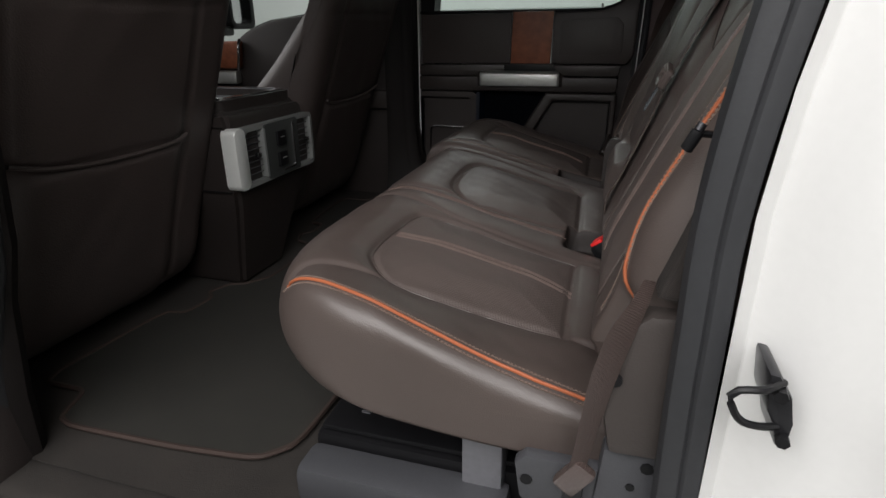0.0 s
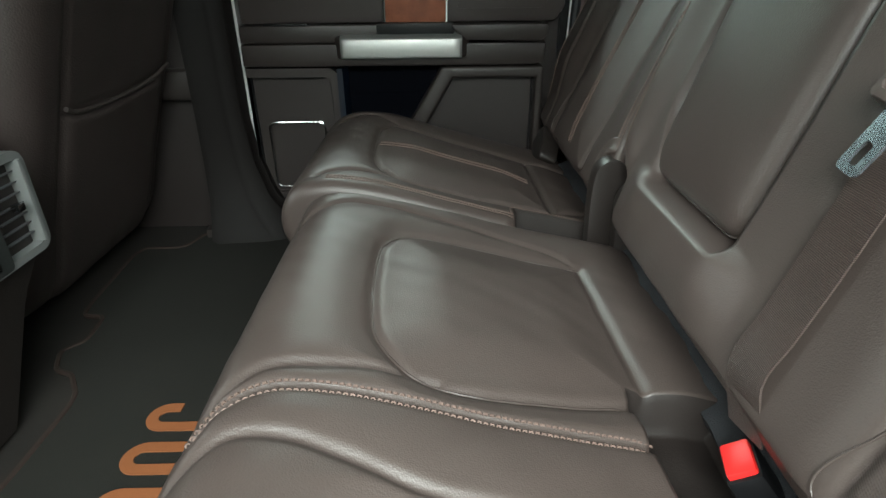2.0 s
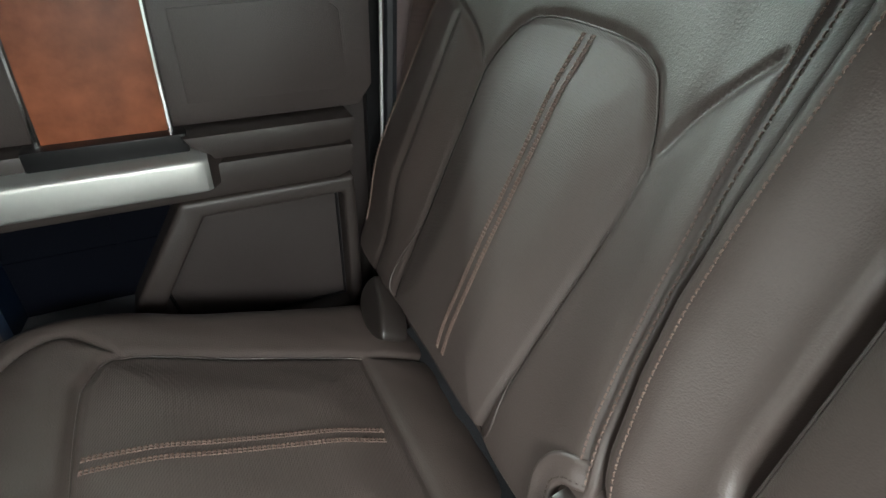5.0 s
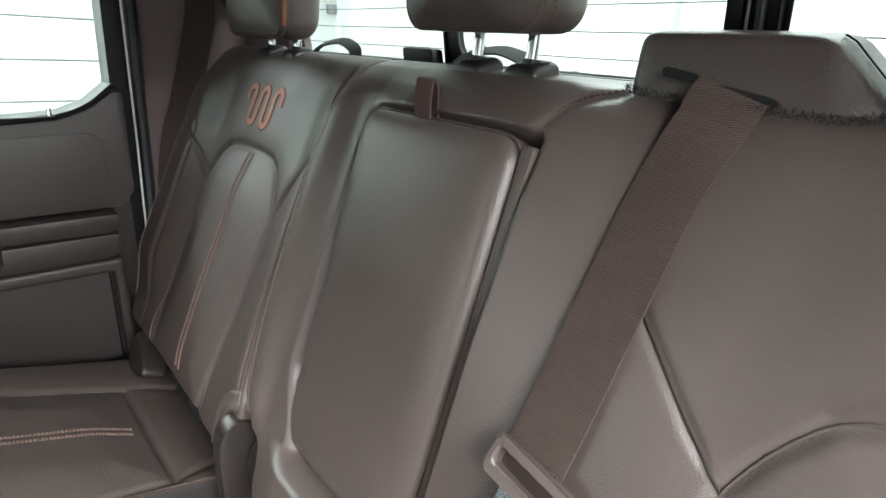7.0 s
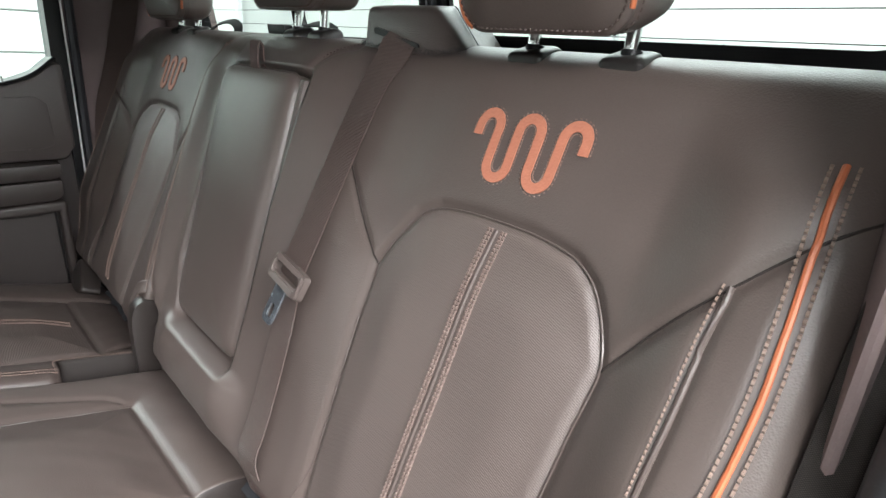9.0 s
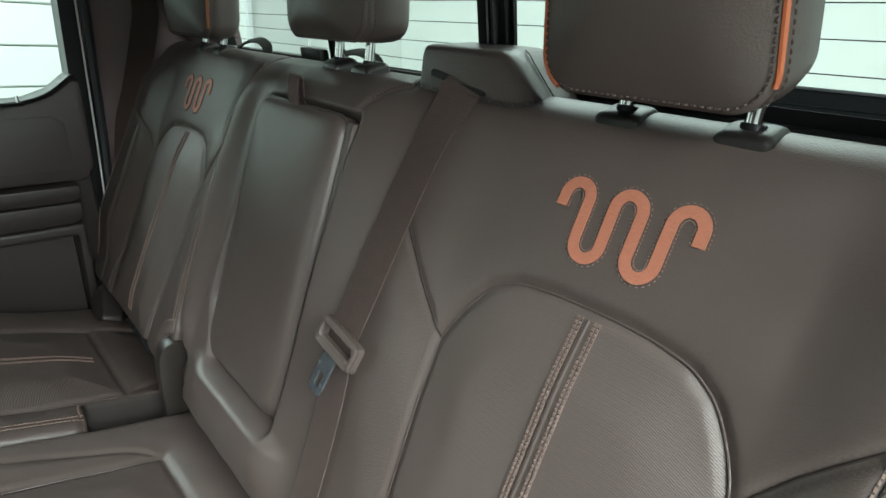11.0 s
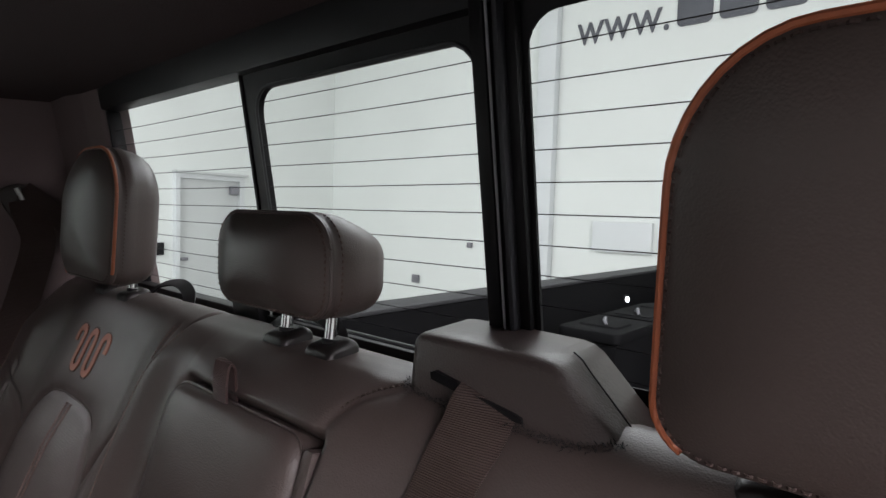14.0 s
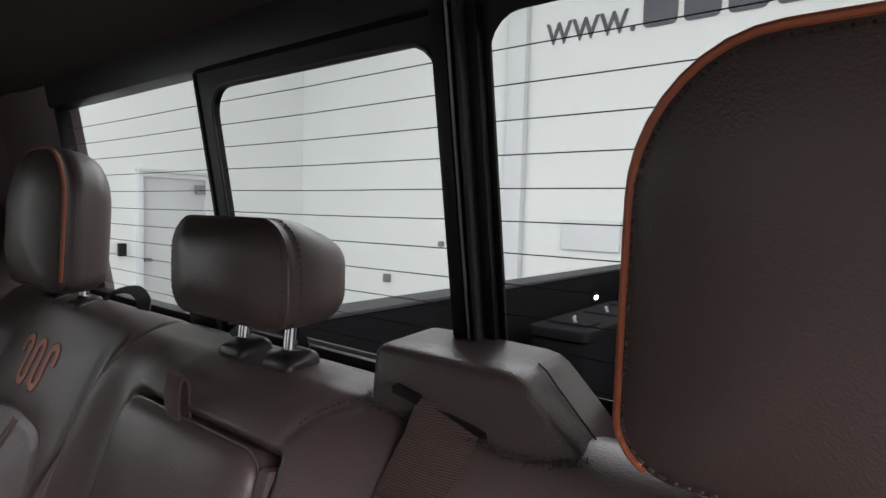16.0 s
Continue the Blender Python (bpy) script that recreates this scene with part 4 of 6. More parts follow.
# ---- headrests ----
def rounded4(u0, u1, v0, v1, rt, rb, n=6):
    out = []
    for cu, cv, a, r in ((u1 - rt, v1 - rt, 0, rt), (u0 + rt, v1 - rt, 90, rt), (u0 + rb, v0 + rb, 180, rb), (u1 - rb, v0 + rb, 270, rb)):
        for i in range(n + 1):
            t = radians(a + 90 * i / n)
            out.append((cu + r * math.cos(t), cv + r * math.sin(t)))
    return out


def headrest(label, yc, w, z0, z1, x0, depth, rt, rb, pipe, lean, bulge, taper=0.0, draw=0.0, group="headrests"):
    """A padded headrest: domed front panel, seamed edge, side band rounding into the back."""
    h = thing("headrest", label, "headrest", group, at=(x0 + depth / 2, yc, z0 - 0.03))
    tilt = Matrix.Translation((x0, yc, z0)) @ pose(0, 0, 0, 0, lean, 0) @ Matrix.Translation((-x0, -yc, -z0))
    zc = (z0 + z1) / 2
    base = [(a * (1 - taper * (b - z0 + zc) / (z1 - z0)), b) for a, b in rounded4(-w / 2, w / 2, z0 - zc, z1 - zc, rt, rb, 9)]

    def ring(s, d):
        """One outline, drawn in evenly, at a depth; the top falls towards the back."""
        fall = 1 - draw * smooth01((d - 0.016) / (depth - 0.016))
        return [tilt @ Vector((x0 + d, yc + a * s * (1 - 0.25 * (1 - fall)), zc + b * s * (fall if b > 0 else 1.0))) for a, b in base]
    rings = [ring(s, 0.006 - bulge * (1 - s ** 2.6)) for s in (0.03, 0.15, 0.3, 0.45, 0.6, 0.72, 0.82, 0.90, 0.955, 0.985)]
    rings += [ring(0.996, 0.0065), ring(1.0, 0.0098), ring(0.985, 0.0118), ring(1.0, 0.0140)]
    rings += [ring(1.0 + 0.018 * math.sin(math.pi * k), 0.015 + (depth - 0.049) * k) for k in (0.15, 0.35, 0.6, 0.85)]
    rings += [ring(1.0 - 0.30 * (1 - math.cos(a)), depth - 0.034 + 0.034 * math.sin(a)) for a in (0.0, 0.3, 0.6, 0.9, 1.15, 1.4, 1.57)]
    pad = part("pad", loft(rings), LEATHER, h, sharp=70)
    o = [(yc + a * 0.993, zc + b * 0.993) for a, b in base]
    o = o[27:] + o[:27]
    o = o[6:-4] if pipe else o
    edge = spline([tilt @ Vector((x0 + 0.0062, a, b)) for a, b in o], 0.006, not pipe)
    if pipe:
        part("piping", tube(edge, 0.0021, 8), ORANGE, pad, "orange leather piping")
    else:
        part("piping", tube(edge, 0.0014, 6, True), LEATHER, pad)
    mid = Vector((x0, yc, zc))
    for s, d in ((1.0, 0.0165), (0.952, 0.0035)):
        seam = spline([tilt @ Vector((x0 + d, yc + a * s * 1.002, zc + b * s * 1.002)) for a, b in base], 0.004, True)
        ups = [tuple((p - mid) * Vector((0, 1, 1))) if s == 1.0 else (-1, 0, 0) for p in seam]
        part("stitching", stitches(seam, ups, 0.003, 0.002, 0.0005), THREAD_DULL if pipe else THREAD_GOLD, pad, kind="stuff")
    return h, tilt


GUIDE = material("guide_plastic", (0.014, 0.012, 0.0115), 0.36, grain=0.15, grain_scale=500)
STRAP = material("strap_webbing", (0.088, 0.050, 0.046), 0.55, grain=0.5, grain_scale=420, kind="rib", stain=0.2)


def post_and_guide(h, x, y, z_top, z_seat, rise=1.0, mat=None):
    part("post", tube([(x - 0.006, y, z_seat - 0.02), (x, y, z_top)], 0.0056, 14), CHROME, h, "chrome post")
    m = Matrix.Translation((x - 0.004, y, z_seat)) @ pose(0, 0, 0, 0, -12, 0)
    g = loft([[m @ Vector((dx * 1.0, dy, z * rise)) for dx, dy in rounded(-0.015 + i, 0.020 - i, -0.019 + i, 0.019 - i, 0.006)] for z, i in ((-0.016, 0.0), (0.005, 0.0005), (0.0095, 0.002), (0.0125, 0.0045), (0.0138, 0.008))])
    guide = part("guide", g, mat or GUIDE, h, "dark plastic post guide")
    part("collar", tube([(x - 0.003, y, z_seat + 0.006 * rise), (x - 0.002, y, z_seat + 0.0138 * rise + 0.002)], 0.0080, 14), BLACK, guide)


h, _ = headrest("brown leather outer headrest with orange piping, above the emblem", -0.3946, 0.163, 0.8515, 1.0295, 0.2257, 0.088, 0.0554, 0.0275, True, -12, 0.014, 0.174)
for y in (-0.362, -0.452):
    post_and_guide(h, 0.274, y, 0.900, 0.8365, 0.50)
h, _ = headrest("brown leather outer headrest with orange piping beside the far pillar", 0.436, 0.184, 0.858, 1.034, 0.222, 0.066, 0.072, 0.022, True, 3, 0.024)
for y in (0.396, 0.478):
    post_and_guide(h, 0.274, y, 0.875, 0.8365, 0.6)
h, _ = headrest("low brown leather middle headrest on two chrome posts", 0.018, 0.170, 0.873, 0.957, 0.234, 0.082, 0.034, 0.024, False, 0, 0.021, 0.0, 0.32)
for y in (-0.034, 0.030):
    post_and_guide(h, 0.270, y, 0.885, 0.8405, 0.72)

# black tether loops behind the posts
for y in (0.040, 0.335):
    o = thing("tether_strap", "black child seat tether loop behind the backrest top", "strap", at=(0.30, y, 0.84))
    pts = spline([(0.290, y - 0.060, 0.838), (0.300, y - 0.040, 0.850), (0.306, y, 0.858), (0.300, y + 0.035, 0.853), (0.288, y + 0.045, 0.842)], 0.006)
    part("webbing", sweep(pts, flat(0.016, 0.002), (-0.5, 0, 1)), BLACK, o)

# pull strap on the armrest
o = thing("pull_strap", "short brown webbing pull strap on the armrest", "strap", at=(0.19, 0.012, 0.80))
pts = spline([(0.207, 0.023, 0.780), (0.2015, 0.023, 0.797), (0.2000, 0.023, 0.812), (0.2010, 0.023, 0.826), (0.2030, 0.023, 0.8325), (0.2055, 0.023, 0.8335), (0.2075, 0.023, 0.829), (0.2085, 0.023, 0.812), (0.210, 0.023, 0.795)], 0.003)
part("webbing", sweep(pts, [(-0.0010, -0.0105), (0.0010, -0.0105), (0.0014, 0.0), (0.0010, 0.0105), (-0.0010, 0.0105), (-0.0006, 0.0)], (0, 1, 0.12)), STRAP, o)

# ---- middle belt: housing, webbing, tongue ----
o = thing("belt_housing", "grained brown plastic belt housing on the backrest top", "belt housing", at=(0.29, -0.2, 0.83))
secs = []
for y, top, f, low in ((-0.1335, 0.862, 0.2665, 0.830), (-0.1345, 0.869, 0.2625, 0.828), (-0.137, 0.8735, 0.2595, 0.826), (-0.141, 0.8760, 0.2575, 0.825), (-0.147, 0.8770, 0.2565, 0.824), (-0.190, 0.8775, 0.256, 0.822),
                       (-0.238, 0.8765, 0.256, 0.821), (-0.246, 0.8750, 0.2565, 0.821), (-0.252, 0.8715, 0.257, 0.821), (-0.259, 0.865, 0.2585, 0.821), (-0.286, 0.838, 0.264, 0.821), (-0.298, 0.828, 0.268, 0.821)):
    ring = [(f - 0.003, low), (f - 0.0015, low + (top - low) * 0.4), (f + 0.0005, top - 0.0065), (f + 0.0018, top - 0.0030), (f + 0.0042, top - 0.0010), (f + 0.0085, top), (0.325 - 0.010, top + 0.003), (0.319, top - 0.004), (0.320, low)]
    secs.append([(x, y, z) for x, z in ring])
body = part("body", loft(secs), GRAINED, o, sharp=80)
part("slot", prism([(-0.232, 0.8375), (-0.2310, 0.8405), (-0.227, 0.8418), (-0.188, 0.8480), (-0.182, 0.8515), (-0.163, 0.8550), (-0.159, 0.8535), (-0.160, 0.8490), (-0.227, 0.8375)], "x", 0.2520, 0.262), BLACK, body, "dark belt slot")
part("joint", tube([(0.286, -0.246, 0.8775), (0.285, -0.2525, 0.8740), (0.284, -0.2595, 0.8670), (0.284, -0.287, 0.8395), (0.285, -0.298, 0.830)], 0.0006, 6), BLACK, body)
bm = bmesh.new()
rng = random.Random(4)
def leather_at(x, y):
    """The height of the backrest's leather at a place."""
    row = int(np.argmin(np.abs(pad_b.y - y)))
    near = np.abs(pad_b.X[row] - x) < 0.004
    return float(np.max(pad_b.Z[row][near]))


edge = spline([Vector((x, y, leather_at(x, y))) for x, y in ((0.262, -0.130), (0.2545, -0.138), (0.2535, -0.165), (0.2530, -0.20), (0.2530, -0.235), (0.2545, -0.265), (0.262, -0.290))], 0.0012)
for p in edge:
    for _ in range(6):
        d = Vector((rng.uniform(-1.2, -0.2), rng.uniform(-0.8, 0.8), rng.uniform(-0.2, 0.9))).normalized() * rng.uniform(0.0025, 0.0055)
        q = p + Vector((rng.uniform(-0.004, 0.003), 0, rng.uniform(-0.001, 0.004)))
        vs = [bm.verts.new(q + Vector((0, -0.0004, 0))), bm.verts.new(q + Vector((0, 0.0004, 0))), bm.verts.new(q + d)]
        bm.faces.new(vs)
part("felt_edge", bm, FELT, body, "fuzzy dark felt edge under the housing", kind="stuff")

belt = thing("seat_belt", "brown webbing middle seat belt with latch tongue, hanging on the backrest", "seat belt", "seat belts", at=(0.2, -0.19, 0.6))


def off_back(y, z, lift):
    return pad_b.lay([(y, z)], lift, "y")[0][0]


pts = spline([Vector((0.270, -0.205, 0.8480)), Vector((0.2560, -0.2055, 0.8455)), Vector((0.2490, -0.2050, 0.8405)), Vector((0.2415, -0.2030, 0.8260)), off_back(-0.198, 0.805, 0.005), off_back(-0.1925, 0.765, 0.005), off_back(-0.19, 0.700, 0.005), off_back(-0.187, 0.640, 0.007), off_back(-0.185, 0.605, 0.010)], 0.008)
ups = [(-1, -0.20 * smooth01((p.z - 0.805) / 0.035), 0.453) for p in pts]
part("webbing", sweep(pts, flat(0.0445, 0.0016), ups), BELT, belt)
pts = spline([off_back(-0.185, 0.612, 0.011), off_back(-0.19, 0.56, 0.006), off_back(-0.196, 0.50, 0.005), off_back(-0.2, 0.455, 0.005), off_back(-0.204, 0.42, 0.006), Vector((0.066, -0.214, 0.375))], 0.008)
part("webbing", sweep(pts, flat(0.042, 0.0016), (-1, 0.08, 0.453)), BELT, belt)
TONGUE = Matrix.Translation(off_back(-0.190, 0.601, 0.015)) @ pose(0, 0, 0, 0, 24.4, 0) @ pose(0, 0, 0, 8, 0, 0)
bm = frame_prism(rounded(-0.033, 0.033, -0.014, 0.014, 0.006), rounded(-0.025, 0.025, -0.004, 0.007, 0.003), "x", -0.006, 0.006)
bm.transform(TONGUE)
bmesh.ops.bevel(bm, geom=[e for e in bm.edges if e.calc_face_angle(0) > 1.0], offset=0.0025, segments=3, affect="EDGES")
holder = part("tongue_holder", bm, HOLDER, belt, "brown plastic tongue holder")
bm = frame_prism(rounded(-0.007, 0.014, -0.056, -0.010, 0.005), rounded(-0.001, 0.008, -0.050, -0.034, 0.003), "x", -0.0012, 0.0012)
bm.transform(TONGUE)
part("tongue", bm, TONGUE_STEEL, holder, "bright metal latch tongue")

# buckle in its pocket
b = thing("belt_buckle", "black belt buckle with red release button in the seat pocket", "buckle", at=(0.06, -0.235, 0.33))
M = Matrix.Translation((0.070, -0.232, 0.346)) @ pose(0, 0, 0, 0, -38, 0) @ pose(0, 0, 0, -8, 0, -12)
part("housing", box(-0.013, 0.013, -0.018, 0.018, -0.040, 0.022, 0.005, 2, M), BLACK, b)
part("button", box(-0.0105, 0.0105, -0.0145, 0.0145, 0.016, 0.0265, 0.003, 2, M), RED, b, "red release button")

# hinge brackets between the backrests, and felt in the gap
BACKM = pose(0.225, 0, 0.776, 0, 24.37, 0)
HINGE = material("hinge_plastic", (0.025, 0.0200, 0.0182), 0.38, grain=0.15, grain_scale=500)
o = thing("hinge_cover", "dark plastic hinge cover between the backrests", "hinge cover", at=(0.06, 0.18, 0.36))


def on_back(outline, front, behind, edge=0.012):
    """A soft lump with this outline of (y, z) on the slope of the backrests."""
    line = spline([(0, y, (z - 0.776) / 0.911) for y, z in outline], 0.004, True)
    mid = sum(line, Vector()) / len(line)
    rings = []
    for s, d in ((1.0, behind), (1.0, front + edge), (0.985, front + edge * 0.6), (0.95, front + edge * 0.3), (0.88, front + edge * 0.1), (0.70, front + edge * 0.03), (0.45, front), (0.15, front)):
        rings.append([BACKM @ Vector((d, mid.y + (p.y - mid.y) * s, mid.z + (p.z - mid.z) * s)) for p in line])
    return loft(rings)


front_lobe = spline([(0.050, 0, 0.300), (0.047, 0, 0.39), (0.048, 0, 0.425), (0.052, 0, 0.443), (0.061, 0, 0.4535), (0.073, 0, 0.456), (0.089, 0, 0.449), (0.108, 0, 0.430), (0.114, 0, 0.300)], 0.006)
rear_lobe = spline([(0.080, 0, 0.300), (0.077, 0, 0.37), (0.076, 0, 0.402), (0.081, 0, 0.420), (0.091, 0, 0.429), (0.104, 0, 0.426), (0.116, 0, 0.412), (0.120, 0, 0.300)], 0.006)


def lobe(line, y0, y1):
    """A rounded plastic lobe with this outline in x and z."""
    mid = Vector((0.09, 0, 0.36))
    rings = []
    for k in range(7):
        a = math.pi * k / 6
        rings.append([mid + (p - mid) * (1 - 0.09 * (1 - math.sin(a) ** 0.5) ** 2) + Vector((0, (y0 + y1) / 2 - (y1 - y0) / 2 * math.copysign(abs(math.cos(a)) ** 0.6, math.cos(a)), 0)) for p in line])
    return loft(rings)


part("cover", lobe(front_lobe, 0.1660, 0.1920), HINGE, o, sharp=60)
part("rear_lobe", lobe(rear_lobe, 0.1440, 0.1640), HINGE, o, sharp=60)
part("slot", prism([(0.088, 0.30), (0.086, 0.41), (0.094, 0.420), (0.110, 0.40), (0.110, 0.30)], "y", 0.1625, 0.1680), BLACK, o)
arch = spline([BACKM @ Vector((d, y, (z - 0.776) / 0.911)) for d, y, z in ((-0.010, 0.194, 0.416), (-0.010, 0.2010, 0.428), (-0.010, 0.2070, 0.441), (-0.010, 0.2065, 0.452), (-0.010, 0.200, 0.461), (-0.0085, 0.189, 0.4665), (-0.002, 0.179, 0.4705), (0.012, 0.171, 0.472))], 0.003)
band = [(-0.0105, -0.006), (0.0105, -0.006), (0.0115, -0.001), (0.0104, 0.0016), (0.0080, 0.0024), (0.0055, 0.0014), (-0.0055, 0.0014), (-0.0080, 0.0024), (-0.0104, 0.0016), (-0.0115, -0.001)]
part("boot", sweep(arch, band, (-0.911, 0, 0.413)), LEATHER, o, "arched leather flap over the hinge", sharp=70)
part("stitching", stitches([p + Vector((-0.911, 0, 0.413)) * 0.0014 for p in arch], [(-0.911, 0, 0.413)] * len(arch), 0.003, 0.0018, 0.0004, 0.0062), THREAD_DULL, o, kind="stuff")
part("edge_strip", tube([(0.084, 0.262, 0.353), (0.085, 0.217, 0.358)], 0.0030, 8), GLOSSBLACK, o, "glossy black edge strip")
o = thing("hinge_cover", "dark plastic hinge cover at the outer end of the backrest", "hinge cover", at=(0.05, 0.55, 0.33))
part("cover", on_back([(0.562, 0.360), (0.566, 0.385), (0.552, 0.402), (0.535, 0.398), (0.505, 0.385), (0.482, 0.362), (0.520, 0.350)], -0.004, 0.030, 0.006), HINGE, o)
o = thing("gap_felt", "blue-grey felt flap in the gap behind the seat cushion", "felt flap", at=(0.08, 0, 0.32))
for y0, n in ((-0.58, 74), (0.165, 36)):
    pts = [Vector((0.094, y, 0.335 + 0.003 * math.sin(y * 37) + 0.0015 * math.sin(y * 140))) for y in [y0 + 0.01 * i for i in range(n)]]
    part("flap", sweep(pts, flat(0.046, 0.012), (-0.45, 0, 1)), FELT, o)

# ---- far pillar belt ----
o = thing("seat_belt", "brown webbing shoulder belt running down the far pillar from its guide", "seat belt", "seat belts", at=(0.2, 0.64, 0.9))
pts = spline([(0.206, 0.632, 0.962), (0.214, 0.630, 0.930), (0.221, 0.628, 0.895), (0.206, 0.632, 0.826), (0.183, 0.638, 0.741), (0.166, 0.641, 0.690), (0.150, 0.640, 0.60)], 0.008)
part("webbing", sweep(pts, flat(0.044, 0.0016), (-0.28, -1, 0)), BELT, o)
slab = [(0.174, 0.971), (0.185, 0.981), (0.199, 0.986), (0.213, 0.982), (0.216, 0.968), (0.212, 0.945), (0.205, 0.914), (0.196, 0.926), (0.184, 0.948)]
own = prism(slab, "y", 0.644, 0.656, 0.003)
for v in own.verts:
    v.co.y -= 0.274 * (v.co.x - 0.195)
part("guide", own, PLASTIC, o, "brown plastic belt guide")
part("slot_ring", tube(spline([(0.197, 0.640, 0.979), (0.202, 0.638, 0.966), (0.207, 0.636, 0.952), (0.209, 0.637, 0.938)], 0.004), 0.0044, 8), SILVER, o, "pale worn slot edge of the guide")
part("webbing", sweep(spline([(0.203, 0.636, 0.976), (0.225, 0.629, 0.958), (0.252, 0.621, 0.930), (0.285, 0.612, 0.885)], 0.008), flat(0.030, 0.0016), (-0.28, -1, 0)), BELT, o)

# ---- far rear door ----
def softened(bm, offset, seg=2):
    """Rounds the hard edges of a moulding."""
    bmesh.ops.bevel(bm, geom=[e for e in bm.edges if e.calc_face_angle(0) > 0.5], offset=offset, segments=seg, profile=0.6, affect="EDGES", clamp_overlap=True)
    return bm


door = thing("door_far", "closed far rear door with brown trim, tan leather insert and satin pull bar", "car door", at=(-0.2, 0.68, 0.10), kind="structure")
part("shell", box(-0.536, 0.100, 0.690, 0.76, -0.05, 0.722, 0.006), PLASTIC_DARK, door)
outer = [(-0.536, 0.700), (-0.05, 0.700), (0.02, 0.705), (0.06, 0.715), (0.104, 0.745), (0.110, 1.02), (0.098, 1.115), (0.05, 1.135), (-0.536, 1.135)]
inner = [(-0.495, 0.727), (-0.05, 0.727), (0.012, 0.732), (0.052, 0.747), (0.086, 0.775), (0.092, 0.99), (0.082, 1.085), (0.05, 1.105), (-0.455, 1.105)]
part("window_frame", frame_prism(outer, inner, "y", 0.672, 0.735), BLACK, door)
ob = part("pane", prism(inner, "y", 0.705, 0.709), GLASS, door, "clear door window", smooth=False)
ob.visible_shadow = False
part("pin", tube([(0.0, 0.668, 0.715), (0.0, 0.668, 0.738), (0.0, 0.668, 0.742)], 0.0034, 8), CHROME, door, "bright lock pin")
part("pin_collar", tube([(0.0, 0.668, 0.722), (0.0, 0.668, 0.729)], 0.008, 12), BLACK, door)
part("sill_trim", tube(spline([(-0.536, 0.664, 0.727), (-0.05, 0.664, 0.726), (0.012, 0.664, 0.731), (0.052, 0.664, 0.746), (0.090, 0.664, 0.776)], 0.01), 0.004, 8), BLACK, door)
upper = [(-0.534, 0.580), (0.080, 0.580), (0.098, 0.605), (0.100, 0.765), (0.085, 0.768), (0.052, 0.742), (0.012, 0.727), (-0.05, 0.722), (-0.534, 0.722)]
part("upper_panel", prism(upper, "y", 0.658, 0.692, 0.008), LITTRIM, door)
part("inset_panel", prism([(-0.11, 0.605), (0.055, 0.605), (0.065, 0.62), (0.062, 0.69), (0.045, 0.705), (-0.11, 0.700)], "y", 0.6565, 0.662, 0.001), LITTRIM, door)
part("leather_insert", prism([(-0.251, 0.580), (-0.134, 0.580), (-0.130, 0.724), (-0.249, 0.724)], "y", 0.651, 0.662, 0.003), WOODLEATHER, door, "glossy tan leather insert")
for x in (-0.253, -0.132):
    part("chrome_strip", tube([(x, 0.652, 0.581), (x + 0.001, 0.651, 0.65), (x + 0.003, 0.653, 0.724)], 0.0032, 8), CHROME, door, "chrome strip")
part("handle_recess", box(-0.268, -0.118, 0.634, 0.66, 0.556, 0.582, 0.003), BLACK, door)
bm = prism([(-0.534, 0.546), (-0.272, 0.546), (-0.262, 0.560), (-0.258, 0.579), (-0.534, 0.579)], "y", 0.636, 0.692, 0.007)
prism([(-0.126, 0.579), (-0.116, 0.566), (-0.096, 0.550), (0.046, 0.547), (0.058, 0.551), (0.064, 0.561), (0.064, 0.579)], "y", 0.628, 0.692, 0.010, bm=bm)
part("armrest_top", bm, DOORTRIM, door)
part("armrest", prism([(-0.534, 0.503), (0.040, 0.503), (0.053, 0.507), (0.061, 0.517), (0.062, 0.545), (-0.534, 0.545)], "y", 0.632, 0.692, 0.010), DOORTRIM, door)
def bar_ring(x, f):
    return [(x, y, z) for y, z in ((0.648, 0.519), (f + 0.004, 0.519), (f + 0.001, 0.5212), (f, 0.5245), (f, 0.5525), (f + 0.0010, 0.5550), (f + 0.0030, 0.5570), (f + 0.0055, 0.5582), (f + 0.020, 0.5625), (0.648, 0.566))]


bar = part("pull_bar", loft([bar_ring(x, f) for x, f in ((-0.338, 0.6205), (-0.333, 0.6165), (-0.320, 0.6158), (-0.120, 0.6158), (-0.108, 0.6165), (-0.103, 0.6205))]), SILVER, door, "satin silver pull bar", sharp=34)
for ends in (((-0.352, 0.640), (-0.3485, 0.634), (-0.3385, 0.6215)), ((-0.1025, 0.6215), (-0.092, 0.634), (-0.088, 0.641))):
    part("end_cap", loft([bar_ring(x, f) for x, f in ends]), DOORTRIM, bar, "brown plastic end cap", sharp=24)
part("switch_plate", box(-0.485, -0.40, 0.637, 0.65, 0.5785, 0.5825, 0.002), BLACK, door, "dark window switch plate")
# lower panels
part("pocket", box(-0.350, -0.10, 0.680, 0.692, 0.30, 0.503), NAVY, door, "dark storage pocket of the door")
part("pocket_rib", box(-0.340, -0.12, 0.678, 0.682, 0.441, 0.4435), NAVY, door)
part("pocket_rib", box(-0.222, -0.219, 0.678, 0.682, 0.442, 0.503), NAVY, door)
part("pocket_side", loft([[(-0.352, 0.640, z), (-0.341, 0.640, z), (-0.334, 0.682, z), (-0.352, 0.682, z)] for z in (0.30, 0.498)]), DARKBLUE, door, "dark blue side of the door pocket")
part("pocket_floor", box(-0.350, -0.20, 0.636, 0.690, 0.345, 0.368, 0.005), GREYPLASTIC, door)
